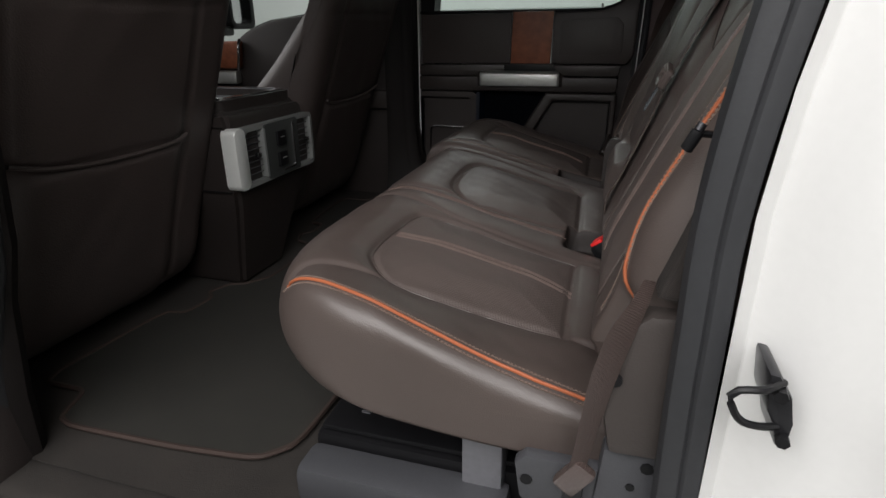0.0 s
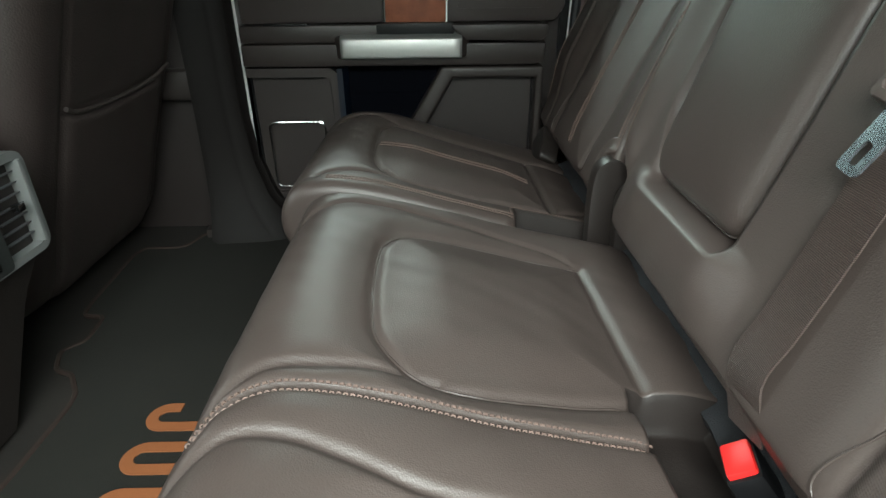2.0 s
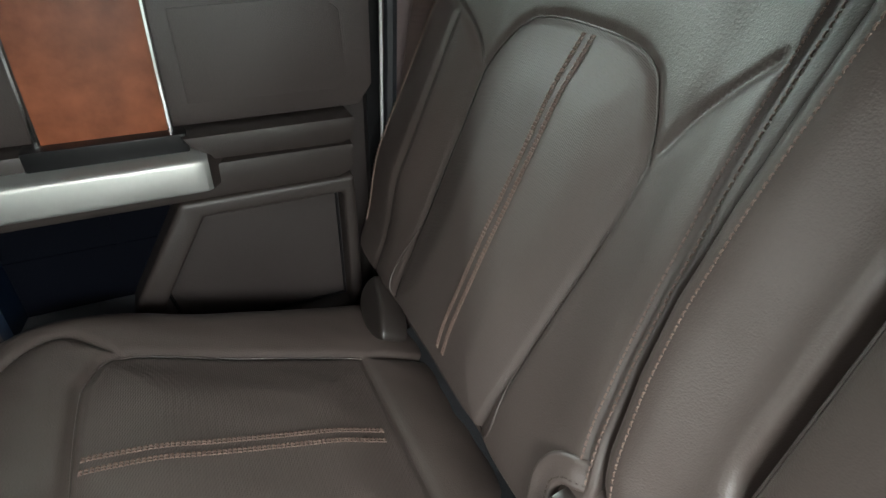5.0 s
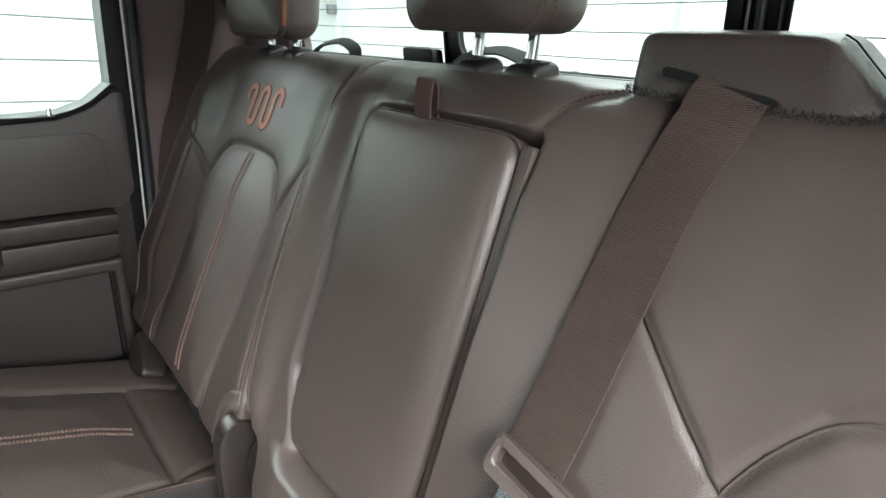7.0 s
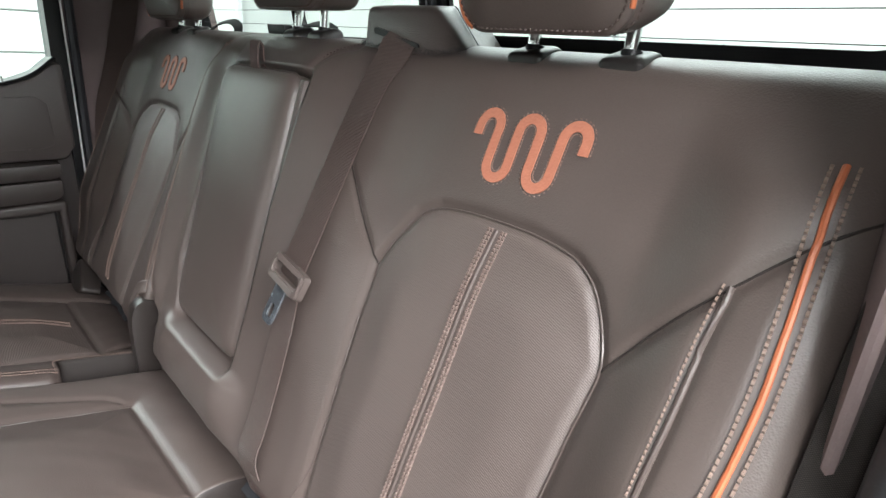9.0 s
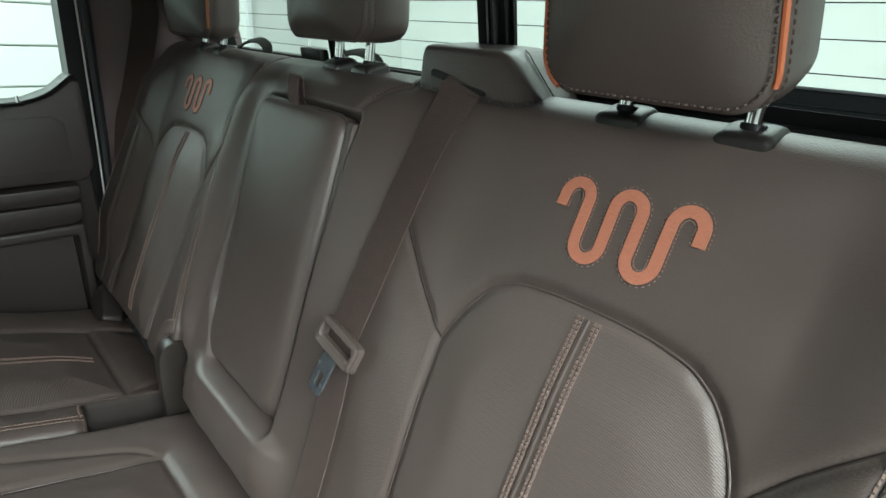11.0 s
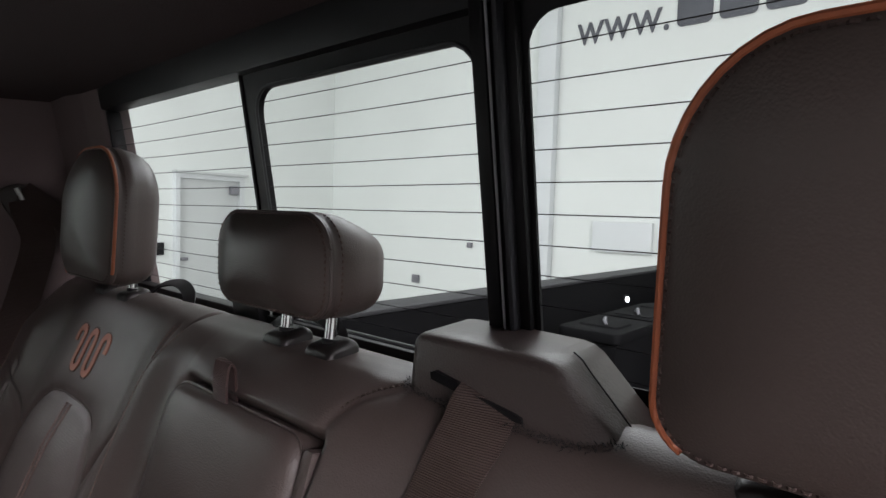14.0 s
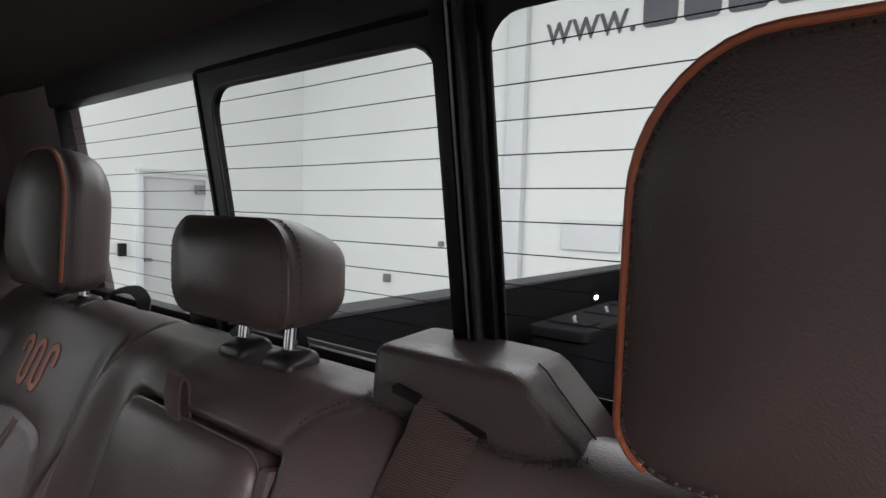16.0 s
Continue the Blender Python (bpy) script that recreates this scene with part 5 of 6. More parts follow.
left = [(-0.534, 0.499), (-0.365, 0.499), (-0.344, 0.482), (-0.340, 0.20), (-0.534, 0.20)]
inl = [(-0.534, 0.482), (-0.378, 0.482), (-0.366, 0.470), (-0.362, 0.20), (-0.534, 0.20)]
part("speaker_panel", softened(frame_prism(left, inl, "y", 0.643, 0.692), 0.005, 3), DOORTRIM, door)
part("speaker_cover", prism(inl, "y", 0.664, 0.692), PLASTIC_DARK, door)
part("speaker_trim", tube(spline([(a, 0.658, b) for a, b in rounded(-0.507, -0.390, 0.246, 0.388, 0.012, 3)], 0.006, True), 0.0026, 8, True, up=(0.01, 1, 0.02)), CHROME, door, "chrome speaker surround")
right = [(-0.222, 0.368), (-0.142, 0.500), (0.062, 0.500), (0.062, 0.285), (-0.205, 0.285)]
inr = [(-0.186, 0.368), (-0.120, 0.478), (0.046, 0.478), (0.046, 0.300), (-0.170, 0.300)]
part("panel_rim", softened(frame_prism(right, inr, "y", 0.637, 0.692), 0.007, 3), DOORTRIM, door)
part("panel", prism(inr, "y", 0.668, 0.692), PLASTIC_DARK, door)
for line, y in ((inr, 0.6675), (inl, 0.6635)):
    mid = Vector((sum(a for a, b in line) / len(line), y, sum(b for a, b in line) / len(line)))
    part("gap", tube([mid + (Vector((a, y, b)) - mid) * 0.975 for a, b in line], 0.0028, 6, True, up=(0.01, 1, 0.02)), BLACK, door, "dark gap round the recessed panel")
part("kick_panel", prism([(-0.534, 0.10), (0.06, 0.10), (0.066, 0.290), (-0.34, 0.290), (-0.345, 0.235), (-0.534, 0.235)], "y", 0.655, 0.692, 0.010), PLASTIC_DARK, door)
structure("jamb_edge", box(-0.5425, -0.5375, 0.652, 0.70, 0.20, 1.10), PAINT, "thin white painted body edge ahead of the far door", "door jamb")
structure("jamb_edge_rear", sweep(spline([(0.107, 0.655, 0.33), (0.105, 0.655, 0.5), (0.110, 0.655, 0.70), (0.116, 0.655, 1.0)], 0.02), flat(0.003, 0.003), (0, 1, 0)), PAINT, "thin white painted body edge behind the far door", "door jamb")
structure("door_seal_far", sweep(spline([(0.116, 0.655, 0.30), (0.116, 0.655, 0.5), (0.122, 0.655, 0.70), (0.128, 0.655, 1.0), (0.11, 0.655, 1.115)], 0.02), circle(0.008), (0, 1, 0)), RUBBER, "black rubber seal of the far door", "door seal", True)
structure("jamb_far", box(0.094, 0.126, 0.676, 0.72, 0.05, 1.13), BLACK, "black sealed body edge behind the far door", "door jamb")
bm = loft([[(-0.640, 0.70, z), (-0.545 + 2.4 * f, 0.70, z), (-0.545 + 2.4 * f, 0.640 - f * 0.6, z), (-0.575 + f * 1.6, 0.612 - f, z), (-0.640, 0.600 - f, z)] for z, f in ((0.130, 0.050), (0.165, 0.042), (0.195, 0.028), (0.24, 0.014), (0.31, 0.005), (0.42, 0.0), (1.125, 0.0))])
bmesh.ops.bevel(bm, geom=[e for e in bm.edges if abs(e.verts[0].co.z - e.verts[1].co.z) > 0.01], offset=0.012, segments=3, affect="EDGES")
structure("pillar_far", bm, DEEP, "dark moulded middle pillar trim past the front seat", "pillar", True)

sill = spline([(-0.66, 0.635, 0.150), (-0.50, 0.640, 0.150), (0.0, 0.640, 0.150), (0.12, 0.640, 0.150)], 0.05)
structure("sill_trim_far", sweep(sill, [(-0.045, -0.03), (0.045, -0.03), (0.045, 0.022), (0.02, 0.024), (-0.02, 0.010), (-0.045, -0.008)], (0, 0, 1)), PLASTIC_DARK, "dark plastic sill trim along the far door", "trim", True)

# ---- front seats ----
FRONT_OUTLINE = [(-0.775, 0.215), (-0.718, 0.362), (-0.664, 0.513), (-0.620, 0.637), (-0.587, 0.730), (-0.556, 0.83), (-0.546, 0.90), (-0.565, 0.93), (-0.605, 0.89), (-0.650, 0.755), (-0.704, 0.685), (-0.775, 0.603), (-0.850, 0.525), (-0.92, 0.40), (-0.92, 0.26), (-0.86, 0.19)]


def front_relief(sgn):
    def relief(x, y, z, nx, nz):
        t = np.clip((nx - 0.2) / 0.4, 0, 1)
        v = np.abs(y)
        pocket = curve2([(0.262, 0.508), (0.30, 0.497), (0.42, 0.495), (0.52, 0.503), (0.585, 0.520)])
        h = groove(to_line(v, z, pocket), 0.006, 0.005) + groove(to_line(v, z, [(0.262, 0.95), (0.262, 0.22)]), 0.005, 0.006) + groove(to_line(v, z, [(0.575, 0.95), (0.585, 0.22)]), 0.005, 0.006)
        h += 0.006 * smooth01((v - 0.262) / 0.03) * smooth01((0.58 - v) / 0.03) * smooth01((0.50 - z) / 0.01)
        h += groove(to_line(v, z, [(0.20, 0.715), (0.62, 0.715)]), 0.004, 0.004)
        h += wrinkles(v, z, 0.001, 40)
        return h * t
    return relief


for sgn in (-1, 1):
    y0, y1 = sorted(((0.178 if sgn > 0 else 0.160) * sgn, 0.625 * sgn))
    s = thing("front_seat", "dark leather front seat seen from behind, with a back pocket", "seat", "front seats", at=(-0.85, 0.41 * sgn, FLOOR))
    pad = Padded(FRONT_OUTLINE, y0, y1, 0.045, 0.045, front_relief(sgn), 0.008)
    back = part("backrest", pad.build([])[0], LEATHER_DARK, s)
    line = [(sgn * a, b) for a, b in curve2([(0.262, 0.508), (0.30, 0.497), (0.42, 0.495), (0.52, 0.503), (0.585, 0.520)], 0.01)]
    part("pocket_edge", tube([(-0.587 + 0.355 * (z - 0.73) + 0.004, y, z) for y, z in line], 0.0035, 8), LEATHER_DARK, back, "rolled pocket edge")
    part("cushion", box(-1.38, -0.80, y0 + 0.01, y1 - 0.01, 0.26, 0.44, 0.05, 4), LEATHER_DARK, s)
    part("seat_base", box(-1.30, -0.86, y0 + 0.05, y1 - 0.05, FLOOR, 0.27, 0.02), BLACK, s)

# ---- centre console with rear vents ----
CONSOLE = material("black_brown_trim", (0.029, 0.0235, 0.0220), 0.44, spec=0.4, grain=0.25, grain_scale=450, stain=0.1)
# One silver in a shaded and a lit tone, both put into the colour.
VENTSILVER = material("shaded_silver", (0.28, 0.29, 0.285), 0.38, metal=0.35, stain=0.05)
LITSILVER = material("lit_silver", (0.72, 0.73, 0.71), 0.34, metal=0.25, stain=0.05)
DARKPLATE = material("dark_grey_plate", (0.040, 0.043, 0.042), 0.45, grain=0.1, grain_scale=500)
c = thing("centre_console", "dark leather centre console with silver rear vent panel and sockets", "console", at=(-0.9, -0.045, FLOOR))
body = loft([[(x0, y0, z), (x1, y0, z), (x1, y1, z), (x0, y1, z)] for x0, x1, y0, y1, z in ((-1.35, -0.70, -0.125, 0.035, FLOOR), (-1.35, -0.650, -0.165, 0.075, 0.33), (-1.35, -0.632, -0.186, 0.096, 0.380), (-1.35, -0.632, -0.186, 0.096, 0.508), (-1.35, -0.648, -0.177, 0.087, 0.535))])
bmesh.ops.bevel(body, geom=body.edges[:], offset=0.010, segments=2, affect="EDGES", clamp_overlap=True)
part("body", body, CONSOLE, c)
def swapped(pts):
    return [(b, a) for a, b in pts]


rim = rounded(-0.172, 0.082, -1.06, -0.656, 0.02)
well = rounded(-0.146, 0.066, -1.03, -0.676, 0.02)
tray = part("tray", frame_prism(swapped(rim), swapped(well), "z", 0.528, 0.553), CONSOLE, c, "raised rim round the open tray")
part("lip", frame_prism(swapped(rounded(-0.152, 0.078, -1.036, -0.662, 0.022)), swapped(rounded(-0.145, 0.066, -1.029, -0.676, 0.018)), "z", 0.5525, 0.5565), CHROME, tray, "bright metal lip")
part("tray_floor", box(-1.03, -0.676, -0.146, 0.066, 0.5355, 0.5375), GREYPLASTIC, c)
part("seam", tube([(-1.30, -0.1865, 0.3795), (-0.645, -0.1865, 0.3795)], 0.0016, 6), BLACK, c)
part("seam", tube([(-1.30, -0.1865, 0.5065), (-0.645, -0.1865, 0.5065)], 0.0012, 6), BLACK, c)
bez = part("vent_panel", frame_prism(rounded(-0.188, 0.100, 0.384, 0.503, 0.016), rounded(-0.156, 0.090, 0.393, 0.493, 0.010), "x", -0.652, -0.620), VENTSILVER, c, "grey silver vent surround")
part("cheek", loft([[(x, y, z) for y, z in rounded(-0.191 + i, -0.156 - i * 0.3, 0.383 + i, 0.504 - i, 0.014)] for x, i in ((-0.650, 0.0), (-0.622, 0.0), (-0.6195, 0.001), (-0.6188, 0.003))]), LITSILVER, bez, "silver cheek of the surround, lit by a paler colour")
part("plate", prism(rounded(-0.095, 0.030, 0.387, 0.500, 0.006), "x", -0.652, -0.617, 0.002), DARKPLATE, c, "dark grey centre plate")
for y0, y1 in ((-0.153, -0.100), (0.040, 0.086)):
    v = part("vent", box(-0.650, -0.636, y0, y1, 0.397, 0.490, 0.003), BLACK, c, "black air vent")
    for i in range(7):
        z = 0.4035 + 0.0122 * i
        part("slat", prism([(-0.636, z - 0.001), (-0.625, z + 0.003), (-0.624, z + 0.0050), (-0.636, z + 0.002)], "y", y0 + 0.002, y1 - 0.002), GREYPLASTIC, v)
    part("rim", box(-0.640, -0.616, y1 - 0.001, y1 + 0.006, 0.394, 0.493, 0.002), VENTSILVER, v, "silver vent edge")
    k = part("tab", box(-0.622, -0.612, (y0 + y1) / 2 - 0.005, (y0 + y1) / 2 + 0.006, 0.441, 0.450, 0.002), CHROME, v, "small chrome slider")
for z in (0.420, 0.464):
    k = part("socket_cover", box(-0.620, -0.611, -0.058, -0.026, z - 0.014, z + 0.017, 0.003), BLACK, c, "black socket cover")
    part("mark", box(-0.6115, -0.6105, -0.048, -0.034, z + 0.003, z + 0.005), SILVER, k)
bm = box(-0.6175, -0.6145, 0.006, 0.010, 0.397, 0.492, 0.001)
box(-0.6175, -0.6145, -0.040, 0.009, 0.395, 0.399, 0.001, bm=bm)
part("plate_trim", bm, CHROME, c, "thin chrome line")

# ---- floor mat ----
m = thing("floor_mat", "dark carpet floor mat with brown bound edge and orange emblem", "floor mat", at=(-0.5, 0, FLOOR))
half = [(-0.306, 0.40), (-0.309, 0.56), (-0.345, 0.598), (-0.470, 0.610), (-0.668, 0.616), (-0.691, 0.542), (-0.785, 0.543), (-0.765, 0.290), (-0.722, 0.286), (-0.715, 0.215), (-0.740, 0.190), (-0.720, 0.145), (-0.690, 0.135), (-0.655, 0.085)]
outline = [(x, -y) for x, y in half][::-1] + half
outline = outline[::-1]
for _ in range(3):
    outline = [((1 - k) * a[0] + k * b[0], (1 - k) * a[1] + k * b[1]) for a, b in zip(outline, outline[1:] + outline[:1]) for k in (0.14, 0.86)]
part("carpet", prism(outline, "z", FLOOR + 0.001, FLOOR + 0.009), MAT, m, smooth=False)
part("binding", tube([(x, y, FLOOR + 0.008) for x, y in outline], 0.0042, 6, True), material("bound_edge", (0.034, 0.020, 0.0155), 0.8, grain=0.6, grain_scale=300), m, "brown bound edge")
pts = [Vector((-0.505 - b * 1.55, -0.025 + a * 1.55, FLOOR + 0.0105)) for a, b in [(v.x, v.y) for v in spline([(p, q, 0) for p, q in EMBLEM], 0.003)]]
part("emblem", sweep(pts, flat(0.0150, 0.0016), (0, 0, 1)), material("orange_mat_print", (0.33, 0.115, 0.040), 0.8, grain=0.8, grain_scale=700), m, "orange emblem in a winding ribbon shape")

# ---- under the rear seat ----
UNDERBAR = material("charcoal_plastic", (0.055, 0.056, 0.062), 0.45, grain=0.2, grain_scale=500)
u = thing("underseat_box", "black folding storage box under the rear seat", "storage box", at=(-0.1, 0, FLOOR))
part("body", box(-0.262, 0.06, -0.585, 0.56, FLOOR, 0.205, 0.010), BLACK, u)
part("lid", box(-0.255, 0.05, -0.578, 0.55, 0.206, 0.214, 0.004), BLACK, u)
for i in range(5):
    part("rib", box(-0.215 + 0.03 * i, -0.203 + 0.03 * i, -0.545, -0.541, 0.2145, 0.2165), GREYPLASTIC, u)
part("front_bar", box(-0.262, -0.010, -0.640, -0.586, FLOOR - 0.002, 0.196, 0.012), UNDERBAR, u, "grey front bar")
s = thing("steel_support", "grey painted steel leg under the rear bench", "seat leg", at=(-0.04, -0.60, 0.19))
part("leg", box(-0.066, -0.020, -0.604, -0.560, 0.190, 0.295, 0.004), STEEL, s)
t = thing("side_trim", "dark plastic trim beside the bench end with belt opening", "trim panel", at=(0.1, -0.65, 0.2))
part("panel", prism([(0.083, 0.327), (0.148, 0.329), (0.148, 0.467), (0.104, 0.464), (0.088, 0.452), (0.078, 0.425), (0.074, 0.375)], "y", -0.668, -0.630, 0.006), PLASTIC, t)
part("lower_plate", prism([(0.070, 0.20), (0.148, 0.20), (0.148, 0.326), (0.080, 0.324)], "y", -0.660, -0.630, 0.004), UNDERBAR, t, "grey steel lower plate")
for x, z, r in ((0.118, 0.312, 0.006), (0.106, 0.288, 0.004), (0.132, 0.262, 0.005)):
    part("hole", prism([(x + r * math.cos(radians(45 * i)), z + r * math.sin(radians(45 * i))) for i in range(8)], "y", -0.6615, -0.659), BLACK, t)
part("upper_panel", prism([(0.104, 0.481), (0.150, 0.478), (0.168, 0.62), (0.205, 0.76), (0.186, 0.74), (0.146, 0.62), (0.126, 0.55)], "y", -0.671, -0.640, 0.005), MESH, t, "brown mesh fabric on the backrest side")
part("bracket", prism([(0.000, 0.285), (0.006, 0.245), (0.03, 0.222), (0.095, 0.215), (0.095, 0.295), (0.010, 0.295)], "y", -0.655, -0.640, 0.003), UNDERBAR, t, "grey steel floor bracket")
part("hole", prism([(0.0125 + 0.0 + 0.006 * math.cos(radians(45 * i)), 0.268 + 0.006 * math.sin(radians(45 * i))) for i in range(8)], "y", -0.6565, -0.654), BLACK, t)
part("clip", tube([(0.082, -0.6715, 0.404), (0.082, -0.667, 0.404)], 0.006, 10), BLACK, t)

o = thing("seat_belt", "brown webbing lap belt at the bench end, bolted to the floor", "seat belt", "seat belts", at=(0.07, -0.66, 0.28))
pts = spline([(0.100, -0.652, 0.488), (0.093, -0.668, 0.474), (0.082, -0.678, 0.450), (0.072, -0.681, 0.408), (0.067, -0.677, 0.370), (0.062, -0.669, 0.325), (0.058, -0.665, 0.296)], 0.008)
wide = [0.012 + 0.016 * min(1.0, max(0.0, (0.492 - p.z) / 0.04)) if p.z > 0.43 else 0.020 + 0.008 * max(0.0, 1 - abs(p.z - 0.42) / 0.09) for p in pts]
lap = bmesh.new()
rows_ = []
for p, w in zip(pts, wide):
    side = Vector((0.72, 0.55, -0.30)).normalized() * (w / 2)
    rows_.append([lap.verts.new(p + side * a + Vector((-0.0008, -0.0012, 0)) * b) for a, b in ((-1, 0), (0, 1), (1, 0), (0, -1))])
for r, q in zip(rows_, rows_[1:]):
    for j in range(4):
        lap.faces.new((r[j], r[(j + 1) % 4], q[(j + 1) % 4], q[j]))
lap.faces.new(rows_[0][::-1])
lap.faces.new(rows_[-1])
part("webbing", lap, BELT, o)
part("webbing", box(-0.012, 0.012, -0.006, 0.006, -0.018, 0.018, 0.005, 2, Matrix.Translation((0.057, -0.666, 0.292)) @ pose(0, 0, 0, 0, 35, 0)), BELT, o, "stitched end of the lap belt")
part("anchor", box(0.048, 0.066, -0.664, -0.655, 0.240, 0.285, 0.004), DARKSTEEL, o, "steel belt anchor")
l = thing("seat_latch", "black seat latch with steel pin on the backrest side", "latch", at=(0.13, -0.66, 0.60))
part("barrel", tube([(0.111, -0.658, 0.594), (0.1135, -0.660, 0.600), (0.1165, -0.660, 0.607)], 0.0046, 12), BLACK, l)
part("striker", tube([(0.1165, -0.660, 0.607), (0.119, -0.659, 0.612)], 0.0034, 12), DARKSTEEL, l, "dark steel striker pin")
part("rod", tube(spline([(0.116, -0.658, 0.605), (0.128, -0.656, 0.604), (0.150, -0.650, 0.600)], 0.006), 0.0026, 8), BLACK, l)

# door striker on the jamb
d = thing("door_striker", "dark steel door striker bolted on the white jamb", "striker", at=(0.19, -0.72, 0.43))
part("plate", prism([(0.168, 0.473), (0.175, 0.472), (0.184, 0.457), (0.188, 0.438), (0.187, 0.417), (0.180, 0.420), (0.177, 0.433), (0.171, 0.446)], "y", -0.742, -0.700, 0.003), DARKSTEEL, d)
part("loop", tube(spline([(0.178, -0.738, 0.466), (0.164, -0.752, 0.4675), (0.150, -0.754, 0.466), (0.1455, -0.754, 0.461), (0.1495, -0.754, 0.450), (0.156, -0.752, 0.442), (0.168, -0.748, 0.438), (0.182, -0.738, 0.434)], 0.004), 0.0026, 8), BLACK, d, "dark steel striker loop")
for x, z in ((0.176, 0.461), (0.183, 0.428)):
    part("bolt", tube([(x, -0.742, z), (x - 0.001, -0.7485, z)], 0.0045, 6), BLACK, d)

# ---- front cab, seen between the seats ----
structure("firewall", box(-1.72, -1.62, -0.70, 0.70, 0.10, 0.62), BLACK, "dark front bulkhead under the dashboard", "wall")
d = thing("dashboard", "dark dashboard with tan wood trim and silver band", "dashboard", at=(-1.5, 0, 0.6))
part("top", box(-1.66, -1.36, -0.69, 0.69, 0.50, 0.70, 0.05, 4), PLASTIC_DARK, d)
fd = thing("door_front_far", "closed far front door with dark trim, wood inlay and window", "car door", at=(-1.0, 0.70, 0.1), kind="structure")
part("panel", prism([(-1.62, -0.05), (-0.640, -0.05), (-0.640, 0.735), (-0.80, 0.733), (-0.957, 0.726), (-1.030, 0.720), (-1.080, 0.711), (-1.149, 0.690), (-1.196, 0.664), (-1.240, 0.625), (-1.300, 0.606), (-1.62, 0.600)], "y", 0.672, 0.74, 0.012), PLASTIC_DARK, fd)
part("armrest", prism([(-1.62, 0.44), (-0.64, 0.44), (-0.64, 0.50), (-1.62, 0.50)], "y", 0.630, 0.674, 0.012), DOORTRIM, fd)
part("wood_inlay", softened(prism([(-1.303, 0.560), (-1.200, 0.560), (-1.188, 0.650), (-1.302, 0.648)], "y", 0.648, 0.676), 0.008, 3), WOODLEATHER, fd, "glossy tan wood inlay")
for x in (-1.306, -1.194):
    part("chrome_strip", tube(spline([(x - 0.008, 0.648, 0.556), (x, 0.647, 0.60), (x + 0.005, 0.648, 0.640), (x + 0.004, 0.658, 0.655)], 0.01), 0.005), CHROME, fd, "chrome strip")
part("pull_bar", box(-1.40, -1.208, 0.638, 0.672, 0.509, 0.552, 0.01), SILVER, fd, "satin silver pull bar")
sill = [(-0.665, 0.738), (-0.957, 0.730), (-1.080, 0.715), (-1.149, 0.694), (-1.196, 0.668), (-1.240, 0.629), (-1.300, 0.612), (-1.52, 0.606)]
low = [(-0.625, 0.722), (-0.957, 0.716), (-1.075, 0.701), (-1.140, 0.680), (-1.186, 0.655), (-1.230, 0.616), (-1.295, 0.598), (-1.64, 0.592)]
part("window_frame", frame_prism(low + [(-1.30, 1.14), (-0.61, 1.14)], sill + [(-1.28, 1.11), (-0.655, 1.11)], "y", 0.690, 0.735), BLACK, fd)
m = thing("wing_mirror", "black outside wing mirror past the front door", "mirror", at=(-1.40, 0.97, 0.66))
part("housing", softened(frame_prism(rounded(0.905, 1.062, 0.690, 0.905, 0.03), rounded(0.922, 1.036, 0.712, 0.885, 0.02), "x", -1.46, -1.39), 0.006), BLACK, m)
part("back_shell", prism(rounded(0.908, 1.060, 0.694, 0.900, 0.03), "x", -1.50, -1.45, 0.015), BLACK, m)
part("arm", box(-1.46, -1.40, 0.73, 0.93, 0.665, 0.700, 0.012), BLACK, m)
part("glass", prism(rounded(0.918, 1.040, 0.708, 0.889, 0.02), "x", -1.425, -1.415), CHROME, m, "mirror glass")
structure("door_front_near", box(-1.62, -0.64, -0.74, -0.665, -0.05, 0.72, 0.02), PLASTIC_DARK, "closed near front door with dark trim", "car door", True)

# ---- truck bed behind the window ----
RAIL = material("rail_plastic", (0.022, 0.022, 0.024), 0.6, spec=0.3, grain=0.4, grain_scale=300)
bed = thing("truck_bed", "black lined truck bed behind the cab window", "truck bed", at=(1.2, 0, 0.1))
part("bed_floor", box(0.42, 3.36, -0.76, 0.76, 0.06, 0.10), BEDLINER, bed)
for y0, y1 in ((0.68, 0.76), (-0.76, -0.68)):
    part("side", box(0.42, 3.36, y0, y1, 0.10, 0.690, 0.01), BEDLINER, bed)
    part("rail_cap", box(0.40, 3.36, y0 - 0.006, y1 + 0.03, 0.690, 0.703, 0.005), RAIL, bed, "dark grey rail cap")
part("front_wall", box(0.40, 0.44, -0.68, 0.68, 0.10, 0.66), BEDLINER, bed)
gate = part("tailgate", box(3.30, 3.37, -0.68, 0.68, 0.10, 0.690, 0.012), BEDLINER, bed, "black tailgate liner")
part("top_cap", box(3.29, 3.38, -0.675, 0.675, 0.6905, 0.703, 0.005), RAIL, gate, "grey top cap")
case = thing("bed_case", "black moulded storage case with a ribbed lid in the truck bed", "storage case", at=(1.9, 0.42, 0.10))
part("body", box(1.70, 2.49, 0.315, 0.525, 0.1, 0.560, 0.02), BEDLINER, case)
lid = part("lid", loft([[(x, y, z) for x, y in rounded(1.69 + i, 2.50 - i, 0.305 + i, 0.535 - i, 0.03)] for z, i in ((0.560, 0.0), (0.585, 0.0), (0.592, 0.004), (0.594, 0.012))]), BEDLINER, case, "black case lid")
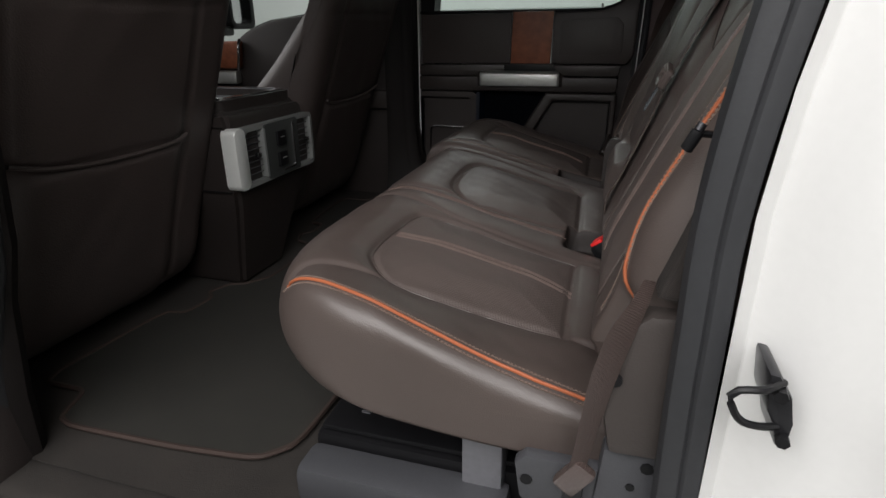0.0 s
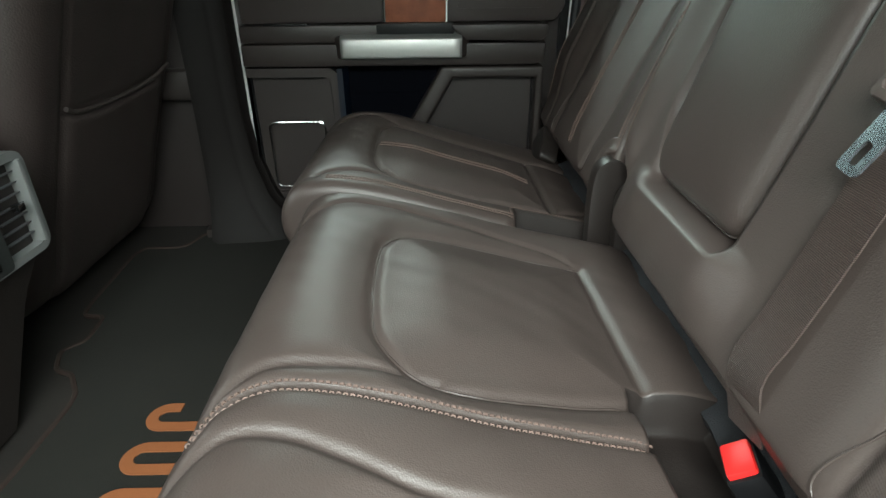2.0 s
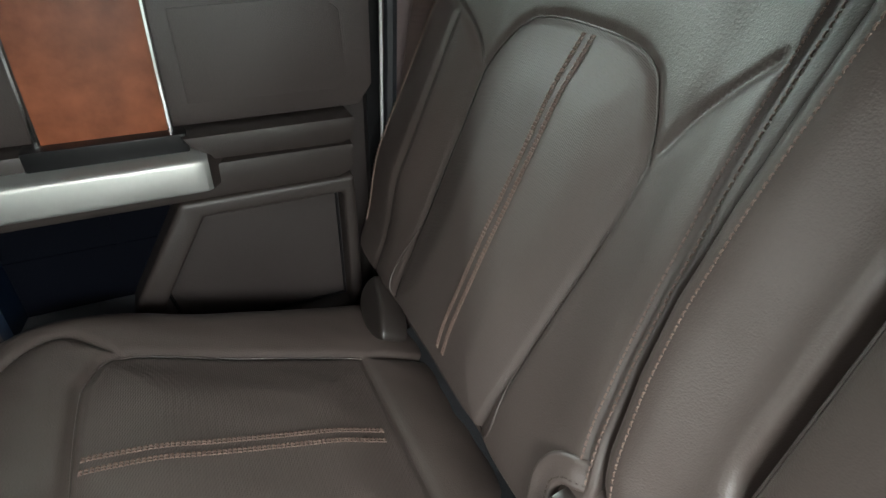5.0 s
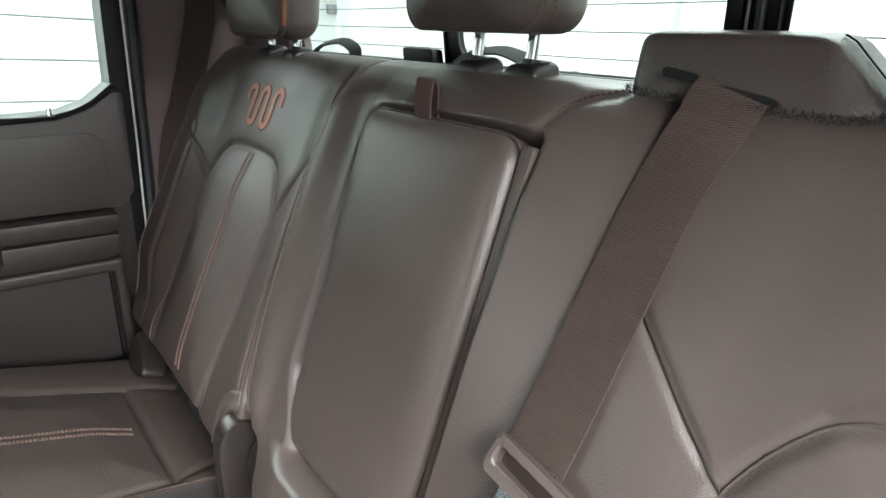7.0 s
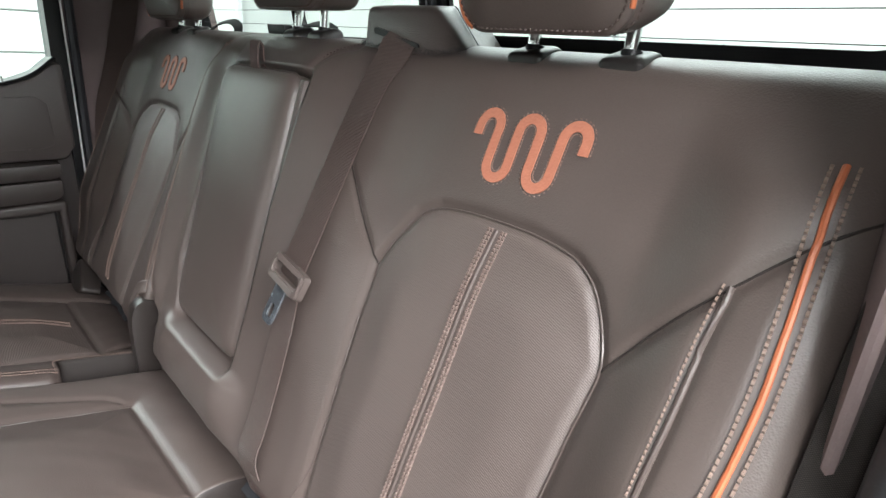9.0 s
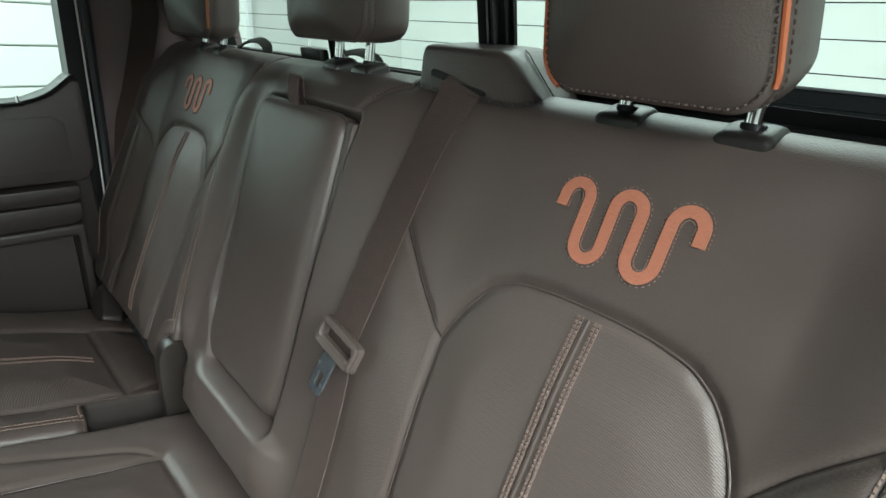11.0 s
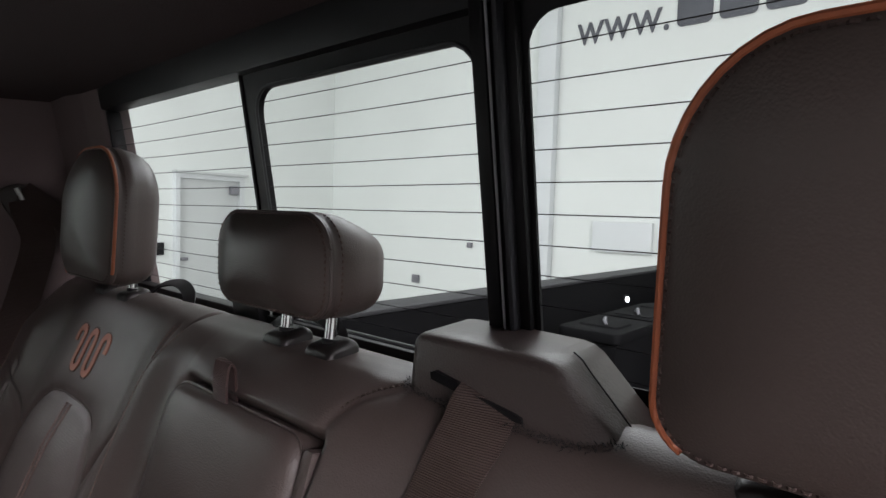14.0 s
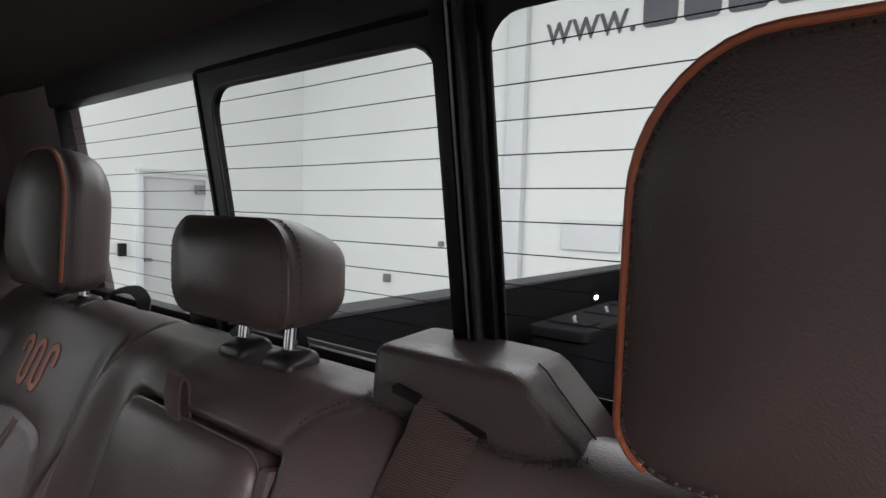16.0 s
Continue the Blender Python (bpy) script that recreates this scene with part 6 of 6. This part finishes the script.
for x in (1.83, 2.13, 2.40):
    part("lid_panel", loft([[(u, v, z) for u, v in rounded(x - 0.06 + i, x + 0.08 - i, 0.345 + i, 0.495 - i, 0.02)] for z, i in ((0.5935, 0.0), (0.600, 0.004))]), BEDLINER, lid)
    part("grip", tube(spline([(x - 0.03, 0.40, 0.600), (x - 0.02, 0.41, 0.612), (x + 0.03, 0.43, 0.612), (x + 0.04, 0.44, 0.600)], 0.01), 0.007, 8), GREYPLASTIC, lid)
LAMP_X, LAMP_Z = 2.64, 0.577
EM = bpy.data.materials.new("lamp_glow")
EM.use_nodes = True
EM.node_tree.nodes["Principled BSDF"].inputs["Emission Color"].default_value = (0.95, 1.0, 0.97, 1)
EM.node_tree.nodes["Principled BSDF"].inputs["Emission Strength"].default_value = 6
o = thing("bed_lamp", "small lit lamp inside the truck bed wall", "lamp", at=(LAMP_X, 0.675, 0.62))
part("lens", prism([(LAMP_X + 0.018 * math.cos(radians(30 * i)), LAMP_Z + 0.013 * math.sin(radians(30 * i))) for i in range(12)], "y", 0.662, 0.683, 0.004), EM, o)
part("bezel", box(LAMP_X - 0.03, LAMP_X + 0.03, 0.668, 0.684, LAMP_Z - 0.022, LAMP_Z + 0.022, 0.006), BLACK, o)

# ---- hall fittings ----
w = thing("door_hall", "pale grey hall door with a projecting frame and lintel", "door", at=(3.2, 5.99, GROUND), kind="structure")
part("leaf", box(2.80, 3.52, 5.965, 5.985, GROUND, 1.29, 0.004), DOORGREY, w)
part("frame", frame_prism([(2.75, GROUND), (2.75, 1.345), (3.58, 1.345), (3.58, GROUND)], [(2.80, GROUND), (2.80, 1.29), (3.52, 1.29), (3.52, GROUND)], "y", 5.92, 5.999), WALL_GREY, w)
part("lintel", box(2.74, 3.60, 5.86, 5.999, 1.345, 1.375, 0.004), DOORGREY, w)
part("closer", box(3.40, 3.50, 5.90, 5.965, 1.13, 1.23, 0.008), STEEL, w, "grey door closer")
part("handle", box(2.82, 2.90, 5.93, 5.965, 0.35, 0.39, 0.006), STEEL, w)
s = thing("wall_switch", "small black switch box on the hall wall", "switch", at=(2.6, 5.99, 0.5))
part("body", box(2.56, 2.64, 5.95, 5.999, 0.42, 0.56, 0.008), BLACK, s)
p = thing("wall_post", "grey steel post on the rear hall wall", "post", at=(4.95, 2.5, GROUND))
part("post", box(4.90, 4.995, 2.42, 2.62, GROUND, 4.19, 0.01), WALL_GREY, p)
p = thing("wall_panel", "grey flat panel box on the rear hall wall", "panel", at=(4.95, 1.68, 0.8))
part("body", box(4.94, 4.995, 1.40, 1.97, 0.67, 0.955, 0.01), WALL_GREY, p)
for y, z, r in ((3.47, 0.636, 0.03), (4.30, 0.17, 0.05)):
    p = thing("wall_fitting", "small grey fitting on the rear hall wall", "fitting", at=(4.97, y, z))
    part("body", box(4.95, 4.995, y - r, y + r, z - r, z + r, 0.01), STEEL, p)
sign = thing("wall_lettering", "dark web address lettering on the rear hall wall", "sign", at=(4.98, 1.8, 2.8))
font = bpy.data.curves.new("letters", "FONT")
font.body, font.size, font.extrude = "www.", 0.33, 0.004
tmp = new("letters", font)
me = bpy.data.meshes.new_from_object(tmp.evaluated_get(bpy.context.evaluated_depsgraph_get()))
bpy.data.objects.remove(tmp)
bm = bmesh.new()
bm.from_mesh(me)
bpy.data.meshes.remove(me)
wide = max(v.co.x for v in bm.verts)
tall = max(v.co.y for v in bm.verts)
bm.transform(Matrix.Translation((4.99, 2.247, 2.655)) @ Matrix(((0, 0, -1, 0), (-0.88 / wide, 0, 0, 0), (0, 0.205 / tall, 0, 0), (0, 0, 0, 1))))
part("letters", bm, LETTER, sign, smooth=False)
for i in range(4):
    y = 1.30 - 0.34 * i
    part("bar", prism(rounded(y - 0.29, y, 2.655, 2.96, 0.05), "x", 4.985, 4.992), LETTER, sign, "plain dark bar in place of a name")
